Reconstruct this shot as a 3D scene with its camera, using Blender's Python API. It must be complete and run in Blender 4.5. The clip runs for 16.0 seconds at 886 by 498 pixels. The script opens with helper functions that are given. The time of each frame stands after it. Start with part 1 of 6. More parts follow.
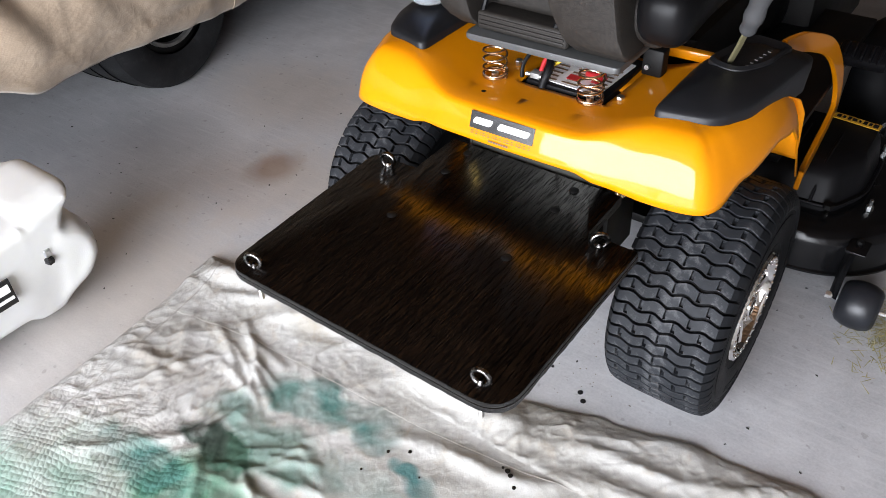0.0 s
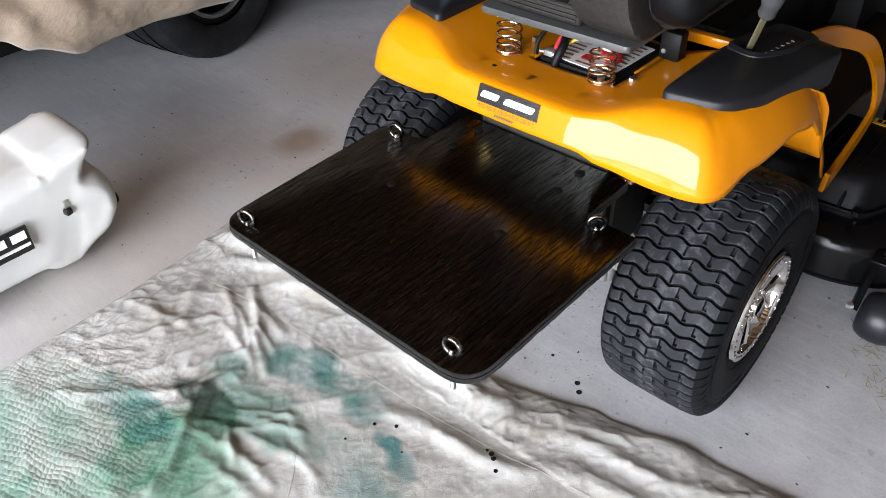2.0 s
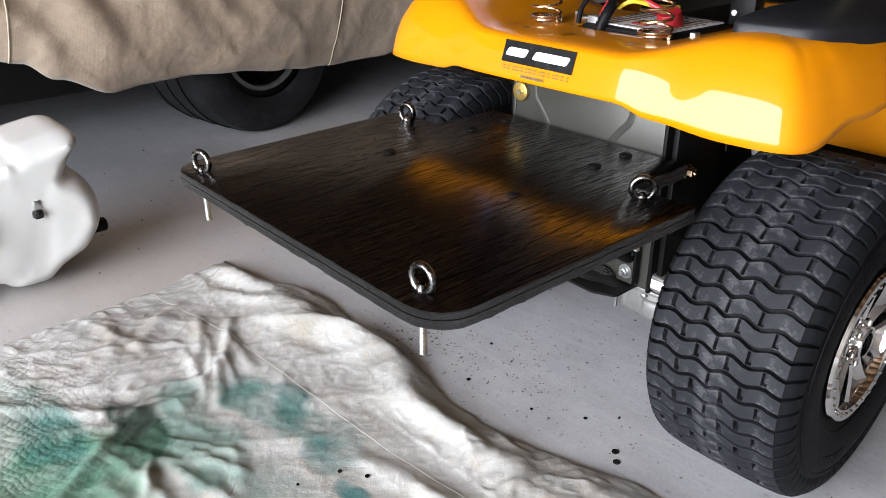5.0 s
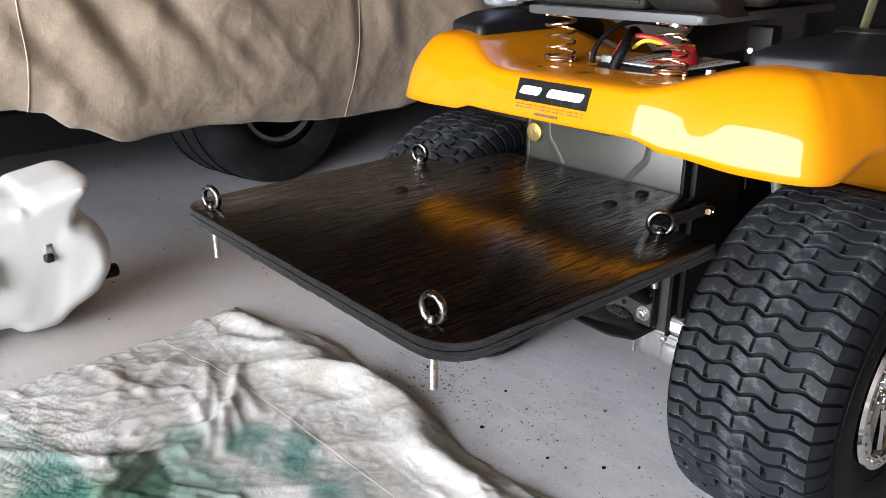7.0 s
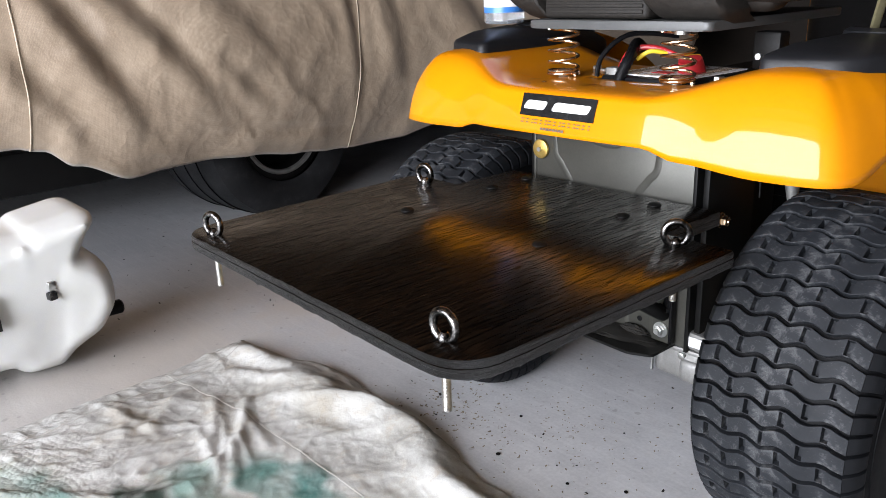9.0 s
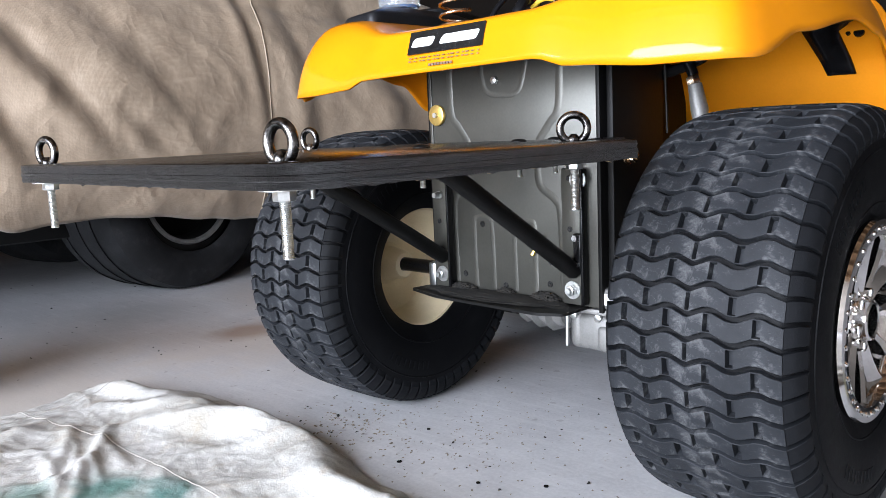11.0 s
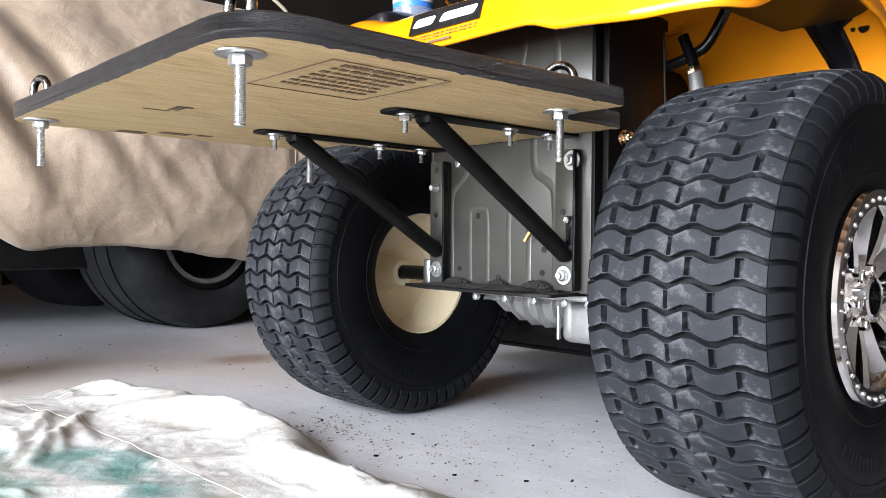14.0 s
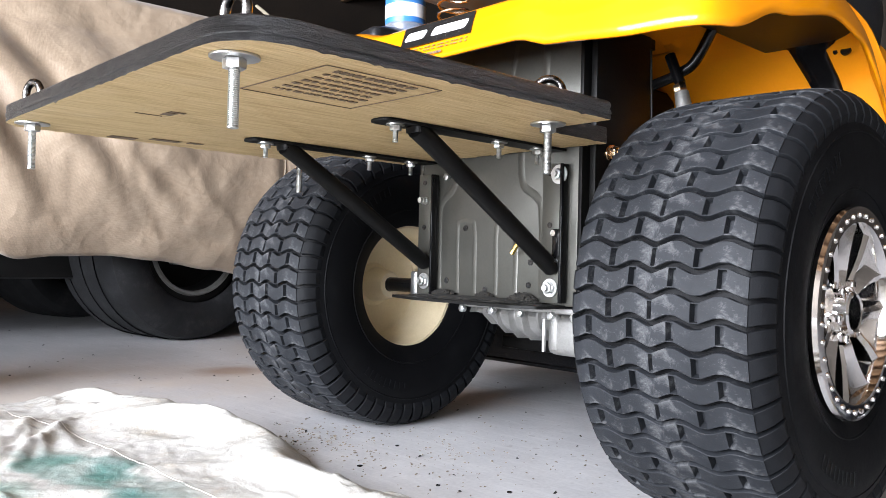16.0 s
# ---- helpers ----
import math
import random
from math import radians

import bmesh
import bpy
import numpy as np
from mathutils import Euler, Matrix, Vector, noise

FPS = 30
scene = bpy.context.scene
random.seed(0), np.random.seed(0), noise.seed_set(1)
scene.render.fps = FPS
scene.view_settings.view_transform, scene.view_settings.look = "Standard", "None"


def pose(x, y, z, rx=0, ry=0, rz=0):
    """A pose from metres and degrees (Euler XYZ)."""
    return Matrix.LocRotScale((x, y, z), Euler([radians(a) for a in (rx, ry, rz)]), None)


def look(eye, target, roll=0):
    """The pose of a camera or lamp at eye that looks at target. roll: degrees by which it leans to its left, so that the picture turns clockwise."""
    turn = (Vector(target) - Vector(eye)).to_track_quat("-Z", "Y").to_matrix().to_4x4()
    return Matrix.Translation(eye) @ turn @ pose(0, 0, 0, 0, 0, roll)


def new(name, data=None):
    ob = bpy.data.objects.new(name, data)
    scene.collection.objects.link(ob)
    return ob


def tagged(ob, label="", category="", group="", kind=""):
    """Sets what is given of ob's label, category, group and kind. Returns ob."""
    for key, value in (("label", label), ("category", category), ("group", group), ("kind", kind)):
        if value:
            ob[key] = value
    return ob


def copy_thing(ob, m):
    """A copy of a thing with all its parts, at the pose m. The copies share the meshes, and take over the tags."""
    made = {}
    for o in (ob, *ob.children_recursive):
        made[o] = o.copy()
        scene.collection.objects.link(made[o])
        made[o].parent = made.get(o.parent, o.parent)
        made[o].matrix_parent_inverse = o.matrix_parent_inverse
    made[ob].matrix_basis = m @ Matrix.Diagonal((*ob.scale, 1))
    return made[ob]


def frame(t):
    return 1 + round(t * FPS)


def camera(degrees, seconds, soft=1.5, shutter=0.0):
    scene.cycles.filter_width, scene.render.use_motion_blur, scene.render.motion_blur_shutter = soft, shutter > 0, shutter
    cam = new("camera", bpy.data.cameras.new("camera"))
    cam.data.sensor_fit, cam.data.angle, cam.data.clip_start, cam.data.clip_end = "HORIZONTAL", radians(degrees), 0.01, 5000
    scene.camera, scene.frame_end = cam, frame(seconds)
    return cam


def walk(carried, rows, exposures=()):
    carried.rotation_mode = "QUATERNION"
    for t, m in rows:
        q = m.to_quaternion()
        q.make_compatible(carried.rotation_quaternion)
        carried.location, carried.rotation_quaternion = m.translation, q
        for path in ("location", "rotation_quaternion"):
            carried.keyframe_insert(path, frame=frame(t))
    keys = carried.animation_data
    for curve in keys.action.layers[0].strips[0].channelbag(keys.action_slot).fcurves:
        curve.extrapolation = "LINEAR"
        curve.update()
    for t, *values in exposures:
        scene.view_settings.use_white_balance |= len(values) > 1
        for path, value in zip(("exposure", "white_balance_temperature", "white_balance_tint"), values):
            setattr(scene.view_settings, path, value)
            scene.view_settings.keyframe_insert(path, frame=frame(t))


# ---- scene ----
cam = camera(58.0, 16.0, soft=0.65)
PATH = [
    (0, (0.693, -0.656, 1.382), (-0.256, 0.566, 0.114), -2.9),
    (0.5, (0.668, -0.66, 1.366), (-0.272, 0.568, 0.097), -2.7),
    (1, (0.708, -0.64, 1.351), (-0.252, 0.588, 0.097), -2.7),
    (1.5, (0.822, -0.583, 1.335), (-0.21, 0.571, 0.069), -1.9),
    (2, (0.789, -0.601, 1.324), (-0.268, 0.536, 0.064), -1.8),
    (2.5, (0.762, -0.624, 1.29), (-0.308, 0.518, 0.044), -1.6),
    (3, (0.793, -0.564, 1.147), (-0.318, 0.598, -0.043), -0.7),
    (3.5, (0.782, -0.484, 0.984), (-0.411, 0.692, -0.108), -0.2),
    (4, (0.789, -0.445, 0.905), (-0.478, 0.746, -0.084), -0.7),
    (4.5, (0.785, -0.452, 0.861), (-0.524, 0.752, -0.054), -0.3),
    (5, (0.794, -0.467, 0.856), (-0.552, 0.741, 0.003), 0.1),
    (5.2, (0.801, -0.459, 0.851), (-0.567, 0.739, 0.017), -0.1),
    (7.5, (0.785, -0.454, 0.811), (-0.633, 0.768, 0.108), -0.2),
    (8, (0.786, -0.446, 0.805), (-0.638, 0.774, 0.109), -0.3),
    (8.2, (0.783, -0.446, 0.803), (-0.641, 0.777, 0.112), -0.3),
    (10.3, (0.758, -0.385, 0.623), (-0.706, 0.909, 0.199), -5.5),
    (10.5, (0.762, -0.362, 0.565), (-0.679, 0.971, 0.184), -4.7),
    (11, (0.759, -0.349, 0.484), (-0.638, 1.052, 0.196), -2.6),
    (11.5, (0.741, -0.341, 0.425), (-0.662, 1.071, 0.223), -5.1),
    (12, (0.741, -0.33, 0.37), (-0.671, 1.082, 0.253), -6.5),
    (12.5, (0.757, -0.306, 0.331), (-0.674, 1.09, 0.253), -5.1),
    (13, (0.768, -0.297, 0.313), (-0.67, 1.09, 0.218), -1.8),
    (13.5, (0.78, -0.294, 0.312), (-0.677, 1.074, 0.255), -0.5),
    (14, (0.79, -0.297, 0.309), (-0.678, 1.061, 0.282), 0.4),
    (14.5, (0.799, -0.296, 0.31), (-0.655, 1.078, 0.307), 1.0),
    (15, (0.801, -0.297, 0.305), (-0.651, 1.079, 0.329), 1.2),
    (15.5, (0.798, -0.299, 0.299), (-0.654, 1.076, 0.325), 1.3),
    (16, (0.796, -0.303, 0.297), (-0.651, 1.078, 0.32), 1.4),
]
walk(cam, [(t, look(eye, target, roll)) for t, eye, target, roll in PATH], exposures=((0, 0.62, 6500, 10), (2.5, 0.47, 6450, 10), (5, 0.44, 6500, 10), (8, 0.45, 6500, 10), (10.4, 0.36, 6400, 10), (11, 0.76, 6150, 10), (12, 0.95, 6200, 10), (13, 1.1, 6100, 10), (14.2, 1.15, 6400, 10), (16, 1.2, 6450, 10)))

# ---- daylight through the open garage door ----
world = bpy.data.worlds.new("sky")
scene.world = world
world.use_nodes = True
wn = world.node_tree
wbg = wn.nodes["Background"]
sky = wn.nodes.new("ShaderNodeTexSky")
sky.sky_type, sky.sun_disc = "NISHITA", False
sky.sun_elevation, sky.sun_rotation = radians(72), radians(163)
sky.air_density, sky.dust_density = 1.0, 1.5
wn.links.new(sky.outputs["Color"], wbg.inputs["Color"])
wbg.inputs["Strength"].default_value = 0.12
sun = new("sun", bpy.data.lights.new("sun", "SUN"))
sun.data.energy, sun.data.angle, sun.data.color = 4.5, radians(0.6), (1.0, 0.95, 0.87)
sun.matrix_world = look((0.6, -2.0, 6.5), (0, 0, 0))
DOOR_X0, DOOR_X1, DOOR_Y, DOOR_Z = -1.3, 1.95, -2.6, 2.2
daylight = new("door_daylight", bpy.data.lights.new("door_daylight", "AREA"))
daylight.data.shape, daylight.data.size, daylight.data.size_y = "RECTANGLE", DOOR_X1 - DOOR_X0 - 0.1, DOOR_Z - 0.1
daylight.data.energy, daylight.data.color = 274.0, (0.90, 0.925, 1.0)
daylight.matrix_world = look(((DOOR_X0 + DOOR_X1) / 2, DOOR_Y - 0.05, DOOR_Z / 2), ((DOOR_X0 + DOOR_X1) / 2, 5, DOOR_Z / 2))


# ---- material helpers ----
def nodes_of(name):
    m = bpy.data.materials.new(name)
    m.use_nodes = True
    nt = m.node_tree
    return m, nt, nt.nodes["Principled BSDF"]


def node(nt, kind, **props):
    n = nt.nodes.new(kind)
    for key, value in props.items():
        n.inputs[key].default_value = value
    return n


def coords(nt, scale=(1, 1, 1), local=True):
    tc = nt.nodes.new("ShaderNodeTexCoord") if local else nt.nodes.new("ShaderNodeNewGeometry")
    mp = nt.nodes.new("ShaderNodeMapping")
    mp.inputs["Scale"].default_value = scale
    nt.links.new(tc.outputs["Object" if local else "Position"], mp.inputs["Vector"])
    return mp.outputs["Vector"]


def fractal(nt, vec, scale, detail=5.0, rough=0.6, distortion=0.0):
    n = node(nt, "ShaderNodeTexNoise", Scale=scale, Detail=detail, Roughness=rough, Distortion=distortion)
    nt.links.new(vec, n.inputs["Vector"])
    return n.outputs["Fac"]


def ramp(nt, fac, stops):
    n = nt.nodes.new("ShaderNodeValToRGB")
    els = n.color_ramp.elements
    while len(els) < len(stops):
        els.new(0.5)
    for el, (pos, col) in zip(els, stops):
        el.position = pos
        el.color = (*col, 1) if len(col) == 3 else (col[0], col[0], col[0], 1)
    nt.links.new(fac, n.inputs["Fac"])
    return n.outputs["Color"]


def mixed(nt, fac, a, b, how="MIX"):
    n = nt.nodes.new("ShaderNodeMix")
    n.data_type, n.blend_type = "RGBA", how
    for socket, value in ((n.inputs["Factor"], fac), (n.inputs["A"], a), (n.inputs["B"], b)):
        if isinstance(value, (int, float)):
            socket.default_value = value
        elif isinstance(value, tuple):
            socket.default_value = (*value, 1)
        else:
            nt.links.new(value, socket)
    return n.outputs["Result"]


def calc(nt, op, a, b=0.0, clamp=False):
    n = nt.nodes.new("ShaderNodeMath")
    n.operation, n.use_clamp = op, clamp
    for socket, value in zip(n.inputs, (a, b)):
        if isinstance(value, (int, float)):
            socket.default_value = value
        else:
            nt.links.new(value, socket)
    return n.outputs[0]


def bumped(nt, bsdf, height, strength=0.3, distance=0.002):
    n = node(nt, "ShaderNodeBump", Strength=strength, Distance=distance)
    nt.links.new(height, n.inputs["Height"])
    nt.links.new(n.outputs["Normal"], bsdf.inputs["Normal"])


def blob(nt, place, radius, soft=0.5):
    """1 near a place on the ground plan, fading to 0 at the radius."""
    geo = nt.nodes.new("ShaderNodeNewGeometry")
    sub = nt.nodes.new("ShaderNodeVectorMath")
    sub.operation = "SUBTRACT"
    nt.links.new(geo.outputs["Position"], sub.inputs[0])
    sub.inputs[1].default_value = (place[0], place[1], 0)
    flat = nt.nodes.new("ShaderNodeVectorMath")
    flat.operation = "MULTIPLY"
    nt.links.new(sub.outputs[0], flat.inputs[0])
    flat.inputs[1].default_value = (1 / radius[0], 1 / radius[1], 0)
    ln = nt.nodes.new("ShaderNodeVectorMath")
    ln.operation = "LENGTH"
    nt.links.new(flat.outputs[0], ln.inputs[0])
    return calc(nt, "SUBTRACT", 1.0, ln.outputs["Value"], clamp=False)


def surface(name, a, b, rough=0.5, metal=0.0, scale=20.0, grain=200.0, bump=0.1, spread=0.08, coat=0.0, shine=0.5, stretch=(1, 1, 1), low=0.35, high=0.65):
    """Two-tone surface with a broad and a fine variation, uneven gloss and fine relief."""
    m, nt, p = nodes_of(name)
    vec = coords(nt, stretch)
    wide, fine = fractal(nt, vec, scale), fractal(nt, vec, grain, 3)
    both = calc(nt, "ADD", calc(nt, "MULTIPLY", wide, 0.7), calc(nt, "MULTIPLY", fine, 0.3))
    nt.links.new(ramp(nt, both, ((low, a), (high, b))), p.inputs["Base Color"])
    nt.links.new(calc(nt, "ADD", calc(nt, "MULTIPLY", calc(nt, "SUBTRACT", wide, 0.5), 2 * spread), rough, True), p.inputs["Roughness"])
    p.inputs["Metallic"].default_value = metal
    p.inputs["Coat Weight"].default_value = coat
    p.inputs["Specular IOR Level"].default_value = shine
    if bump:
        bumped(nt, p, fine, bump, 0.001)
    return m


# ---- mesh helpers ----
def smoothed(me, angle=35):
    me.polygons.foreach_set("use_smooth", [True] * len(me.polygons))
    me.set_sharp_from_angle(angle=radians(angle))


def mesh_of(name, bm, material, angle=35):
    bmesh.ops.recalc_face_normals(bm, faces=bm.faces[:])
    me = bpy.data.meshes.new(name)
    bm.to_mesh(me)
    bm.free()
    me.materials.append(material)
    smoothed(me, angle)
    return me


def part(name, bm, material, parent=None, label="", angle=35):
    ob = new(name, mesh_of(name, bm, material, angle))
    ob.parent = parent
    if label:
        tagged(ob, label)
    return ob


def thing(name, label, category, group="", kind="", at=(0, 0, 0)):
    ob = new(name)
    ob.empty_display_size = 0.1
    ob.location = at
    return tagged(ob, label, category, group, kind)


def solid(name, bm, material, label, category, group="", kind="", angle=35):
    return tagged(part(name, bm, material, None, "", angle), label, category, group, kind)


def box(bm, c, s, bevel=0.0, m=None, seg=2):
    """A box of centre c and sizes s, with rounded edges, turned by m about its centre."""
    got = bmesh.ops.create_cube(bm, size=1.0)
    vs = got["verts"]
    bmesh.ops.scale(bm, vec=s, verts=vs)
    if bevel:
        es = list({e for v in vs for e in v.link_edges})
        vs = list({v for f in bmesh.ops.bevel(bm, geom=es, offset=bevel, segments=seg, profile=0.5, affect="EDGES")["faces"] for v in f.verts} | {v for v in vs if v.is_valid})
    bmesh.ops.transform(bm, matrix=Matrix.Translation(c) @ (m or Matrix()), verts=vs)
    return bm


def boxed(c, s, bevel=0.0, m=None):
    return box(bmesh.new(), c, s, bevel, m)


def rings(bm, loops, closed=True, cap=True):
    """Skins a row of loops of points."""
    rows = [[bm.verts.new(p) for p in loop] for loop in loops]
    n = len(rows[0])
    for a, b in zip(rows, rows[1:]):
        for i in range(n if closed else n - 1):
            j = (i + 1) % n
            bm.faces.new((a[i], a[j], b[j], b[i]))
    if cap and closed:
        bm.faces.new(rows[0][::-1])
        bm.faces.new(rows[-1])
    return rows


def sweep(bm, path, r, seg=10, closed=False, flat=1.0):
    """A round bar of radius r (or a list of radii) along a path; flat squeezes it along its second axis."""
    path = [Vector(p) for p in path]
    n = len(path)
    radii = r if isinstance(r, (list, tuple)) else [r] * n
    loops, side = [], None
    for i, p in enumerate(path):
        if closed:
            d = path[(i + 1) % n] - path[i - 1]
        else:
            d = path[min(i + 1, n - 1)] - path[max(i - 1, 0)]
        d.normalize()
        if side is None:
            side = d.orthogonal().normalized()
        side = (side - d * side.dot(d)).normalized()
        up = d.cross(side)
        loops.append([p + (side * math.cos(a) + up * math.sin(a) * flat) * radii[i] for a in (2 * math.pi * k / seg for k in range(seg))])
    if closed:
        loops.append(loops[0])
    rings(bm, loops, cap=not closed)
    if closed:
        bmesh.ops.remove_doubles(bm, verts=bm.verts[:], dist=1e-6)
    return bm


def lathe(bm, profile, seg=48, m=None):
    """Turns a profile of (along x, radius) about the x axis; m places it."""
    loops = [[Vector((x, r * math.cos(a), r * math.sin(a))) for a in (2 * math.pi * k / seg for k in range(seg))] for x, r in profile]
    if m is not None:
        loops = [[m @ p for p in loop] for loop in loops]
    rings(bm, loops, cap=False)
    return bm


def prism(bm, outline, z0, z1, m=None, bevel=0.0):
    """A plate with a given outline (x, y) from z0 to z1."""
    start = set(bm.verts)
    low = [bm.verts.new((x, y, z0)) for x, y in outline]
    high = [bm.verts.new((x, y, z1)) for x, y in outline]
    n = len(low)
    top, bottom = bm.faces.new(high), bm.faces.new(low[::-1])
    for i in range(n):
        bm.faces.new((low[i], low[(i + 1) % n], high[(i + 1) % n], high[i]))
    if bevel:
        bmesh.ops.bevel(bm, geom=list(top.edges) + list(bottom.edges), offset=bevel, segments=2, profile=0.5, affect="EDGES")
    if m is not None:
        bmesh.ops.transform(bm, matrix=m, verts=[v for v in bm.verts if v not in start])
    return bm


def rounded(outline, radius, seg=6):
    """Rounds the corners of an outline; radius may be one number or one for each corner."""
    out, n = [], len(outline)
    for i, p in enumerate(outline):
        r = radius[i] if isinstance(radius, (list, tuple)) else radius
        p, a, b = Vector(p), Vector(outline[i - 1]), Vector(outline[(i + 1) % n])
        if r <= 0:
            out.append(tuple(p))
            continue
        p0, p1 = p + (a - p).normalized() * r, p + (b - p).normalized() * r
        for k in range(seg + 1):
            t = k / seg
            out.append(tuple(p0 * (1 - t) ** 2 + p * 2 * t * (1 - t) + p1 * t * t))
    return out


def hexagon(r):
    return [(r * math.cos(math.pi * k / 3), r * math.sin(math.pi * k / 3)) for k in range(6)]


def circle(r, seg=24):
    return [(r * math.cos(2 * math.pi * k / seg), r * math.sin(2 * math.pi * k / seg)) for k in range(seg)]


def spline(points, steps=8):
    """A smooth run through points."""
    pts = [Vector(p) for p in points]
    out = []
    for i in range(len(pts) - 1):
        p0, p1, p2, p3 = pts[max(i - 1, 0)], pts[i], pts[i + 1], pts[min(i + 2, len(pts) - 1)]
        for k in range(steps):
            t = k / steps
            out.append(0.5 * (2 * p1 + (p2 - p0) * t + (2 * p0 - 5 * p1 + 4 * p2 - p3) * t * t + (3 * p1 - p0 - 3 * p2 + p3) * t ** 3))
    out.append(pts[-1])
    return out


def run(table, v):
    """Reads a value from a short table of (at, value), smoothly."""
    if v <= table[0][0]:
        return table[0][1]
    for (a, p), (b, q) in zip(table, table[1:]):
        if v <= b:
            t = (v - a) / (b - a)
            t = t * t * (3 - 2 * t)
            return p + (q - p) * t
    return table[-1][1]


FACE = pose(0, 0, 0, 90)  # a plate's z turned to face the rear, -y
SIDE = pose(0, 0, 0, 0, 90)  # a plate's z turned to +x


# ---- materials ----
def concrete_floor():
    m, nt, p = nodes_of("concrete_floor")
    vec = coords(nt, (1, 1, 1), False)
    wide, mid, fine = fractal(nt, vec, 1.6, 6, 0.6, 0.4), fractal(nt, vec, 9.0, 6, 0.65), fractal(nt, vec, 160.0, 3)
    col = ramp(nt, wide, ((0.3, (0.37, 0.372, 0.385)), (0.55, (0.495, 0.497, 0.515)), (0.75, (0.60, 0.60, 0.615))))
    col = mixed(nt, 0.55, col, ramp(nt, mid, ((0.3, (0.36, 0.36, 0.372)), (0.7, (0.62, 0.62, 0.632)))))
    col = mixed(nt, 0.14, col, ramp(nt, fine, ((0.35, (0.2, 0.2, 0.205)), (0.65, (0.62, 0.615, 0.62)))))
    scratch = fractal(nt, coords(nt, (14, 60, 1), False), 1.0, 7, 0.75, 3.0)
    col = mixed(nt, calc(nt, "MULTIPLY", ramp(nt, scratch, ((0.64, (0,)), (0.69, (1,)))), 0.3), col, (0.2, 0.19, 0.185))
    # trowel streaks
    streak = fractal(nt, coords(nt, (3, 26, 1), False), 2.5, 4)
    col = mixed(nt, calc(nt, "MULTIPLY", ramp(nt, streak, ((0.5, (0,)), (0.72, (1,)))), 0.45), col, (0.60, 0.60, 0.605))
    for place, radius, tint, amount in (
        ((-1.03, 0.71), (0.10, 0.13), (0.16, 0.075, 0.045), 0.75),
        ((-0.98, 0.62), (0.35, 0.3), (0.32, 0.23, 0.16), 0.35),
        ((-0.92, 0.12), (0.22, 0.35), (0.34, 0.26, 0.18), 0.25),
        # oil stain and the car's soft shadow, both painted as two dark patches
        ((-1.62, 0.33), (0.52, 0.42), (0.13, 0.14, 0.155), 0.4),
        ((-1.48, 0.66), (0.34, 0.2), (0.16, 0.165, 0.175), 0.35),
        ((-0.5, 0.85), (0.3, 0.25), (0.36, 0.25, 0.17), 0.45),
        ((-1.3, 1.1), (0.5, 0.3), (0.34, 0.27, 0.2), 0.4),
        ((-0.95, -0.05), (0.55, 0.65), (0.44, 0.395, 0.34), 0.5),
        ((-0.75, 0.75), (0.4, 0.3), (0.42, 0.37, 0.31), 0.35),
    ):
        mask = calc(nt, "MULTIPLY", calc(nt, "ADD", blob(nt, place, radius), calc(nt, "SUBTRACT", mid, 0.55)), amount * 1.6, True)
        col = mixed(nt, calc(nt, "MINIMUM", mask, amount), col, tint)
    spots = ramp(nt, fractal(nt, vec, 46.0, 2, 0.4), ((0.68, (0,)), (0.73, (1,))))
    col = mixed(nt, calc(nt, "MULTIPLY", spots, 0.35), col, (0.17, 0.15, 0.14))
    nt.links.new(col, p.inputs["Base Color"])
    nt.links.new(calc(nt, "ADD", calc(nt, "MULTIPLY", mid, 0.3), 0.38), p.inputs["Roughness"])
    bumped(nt, p, calc(nt, "ADD", fine, calc(nt, "MULTIPLY", mid, 2.0)), 0.18, 0.002)
    return m


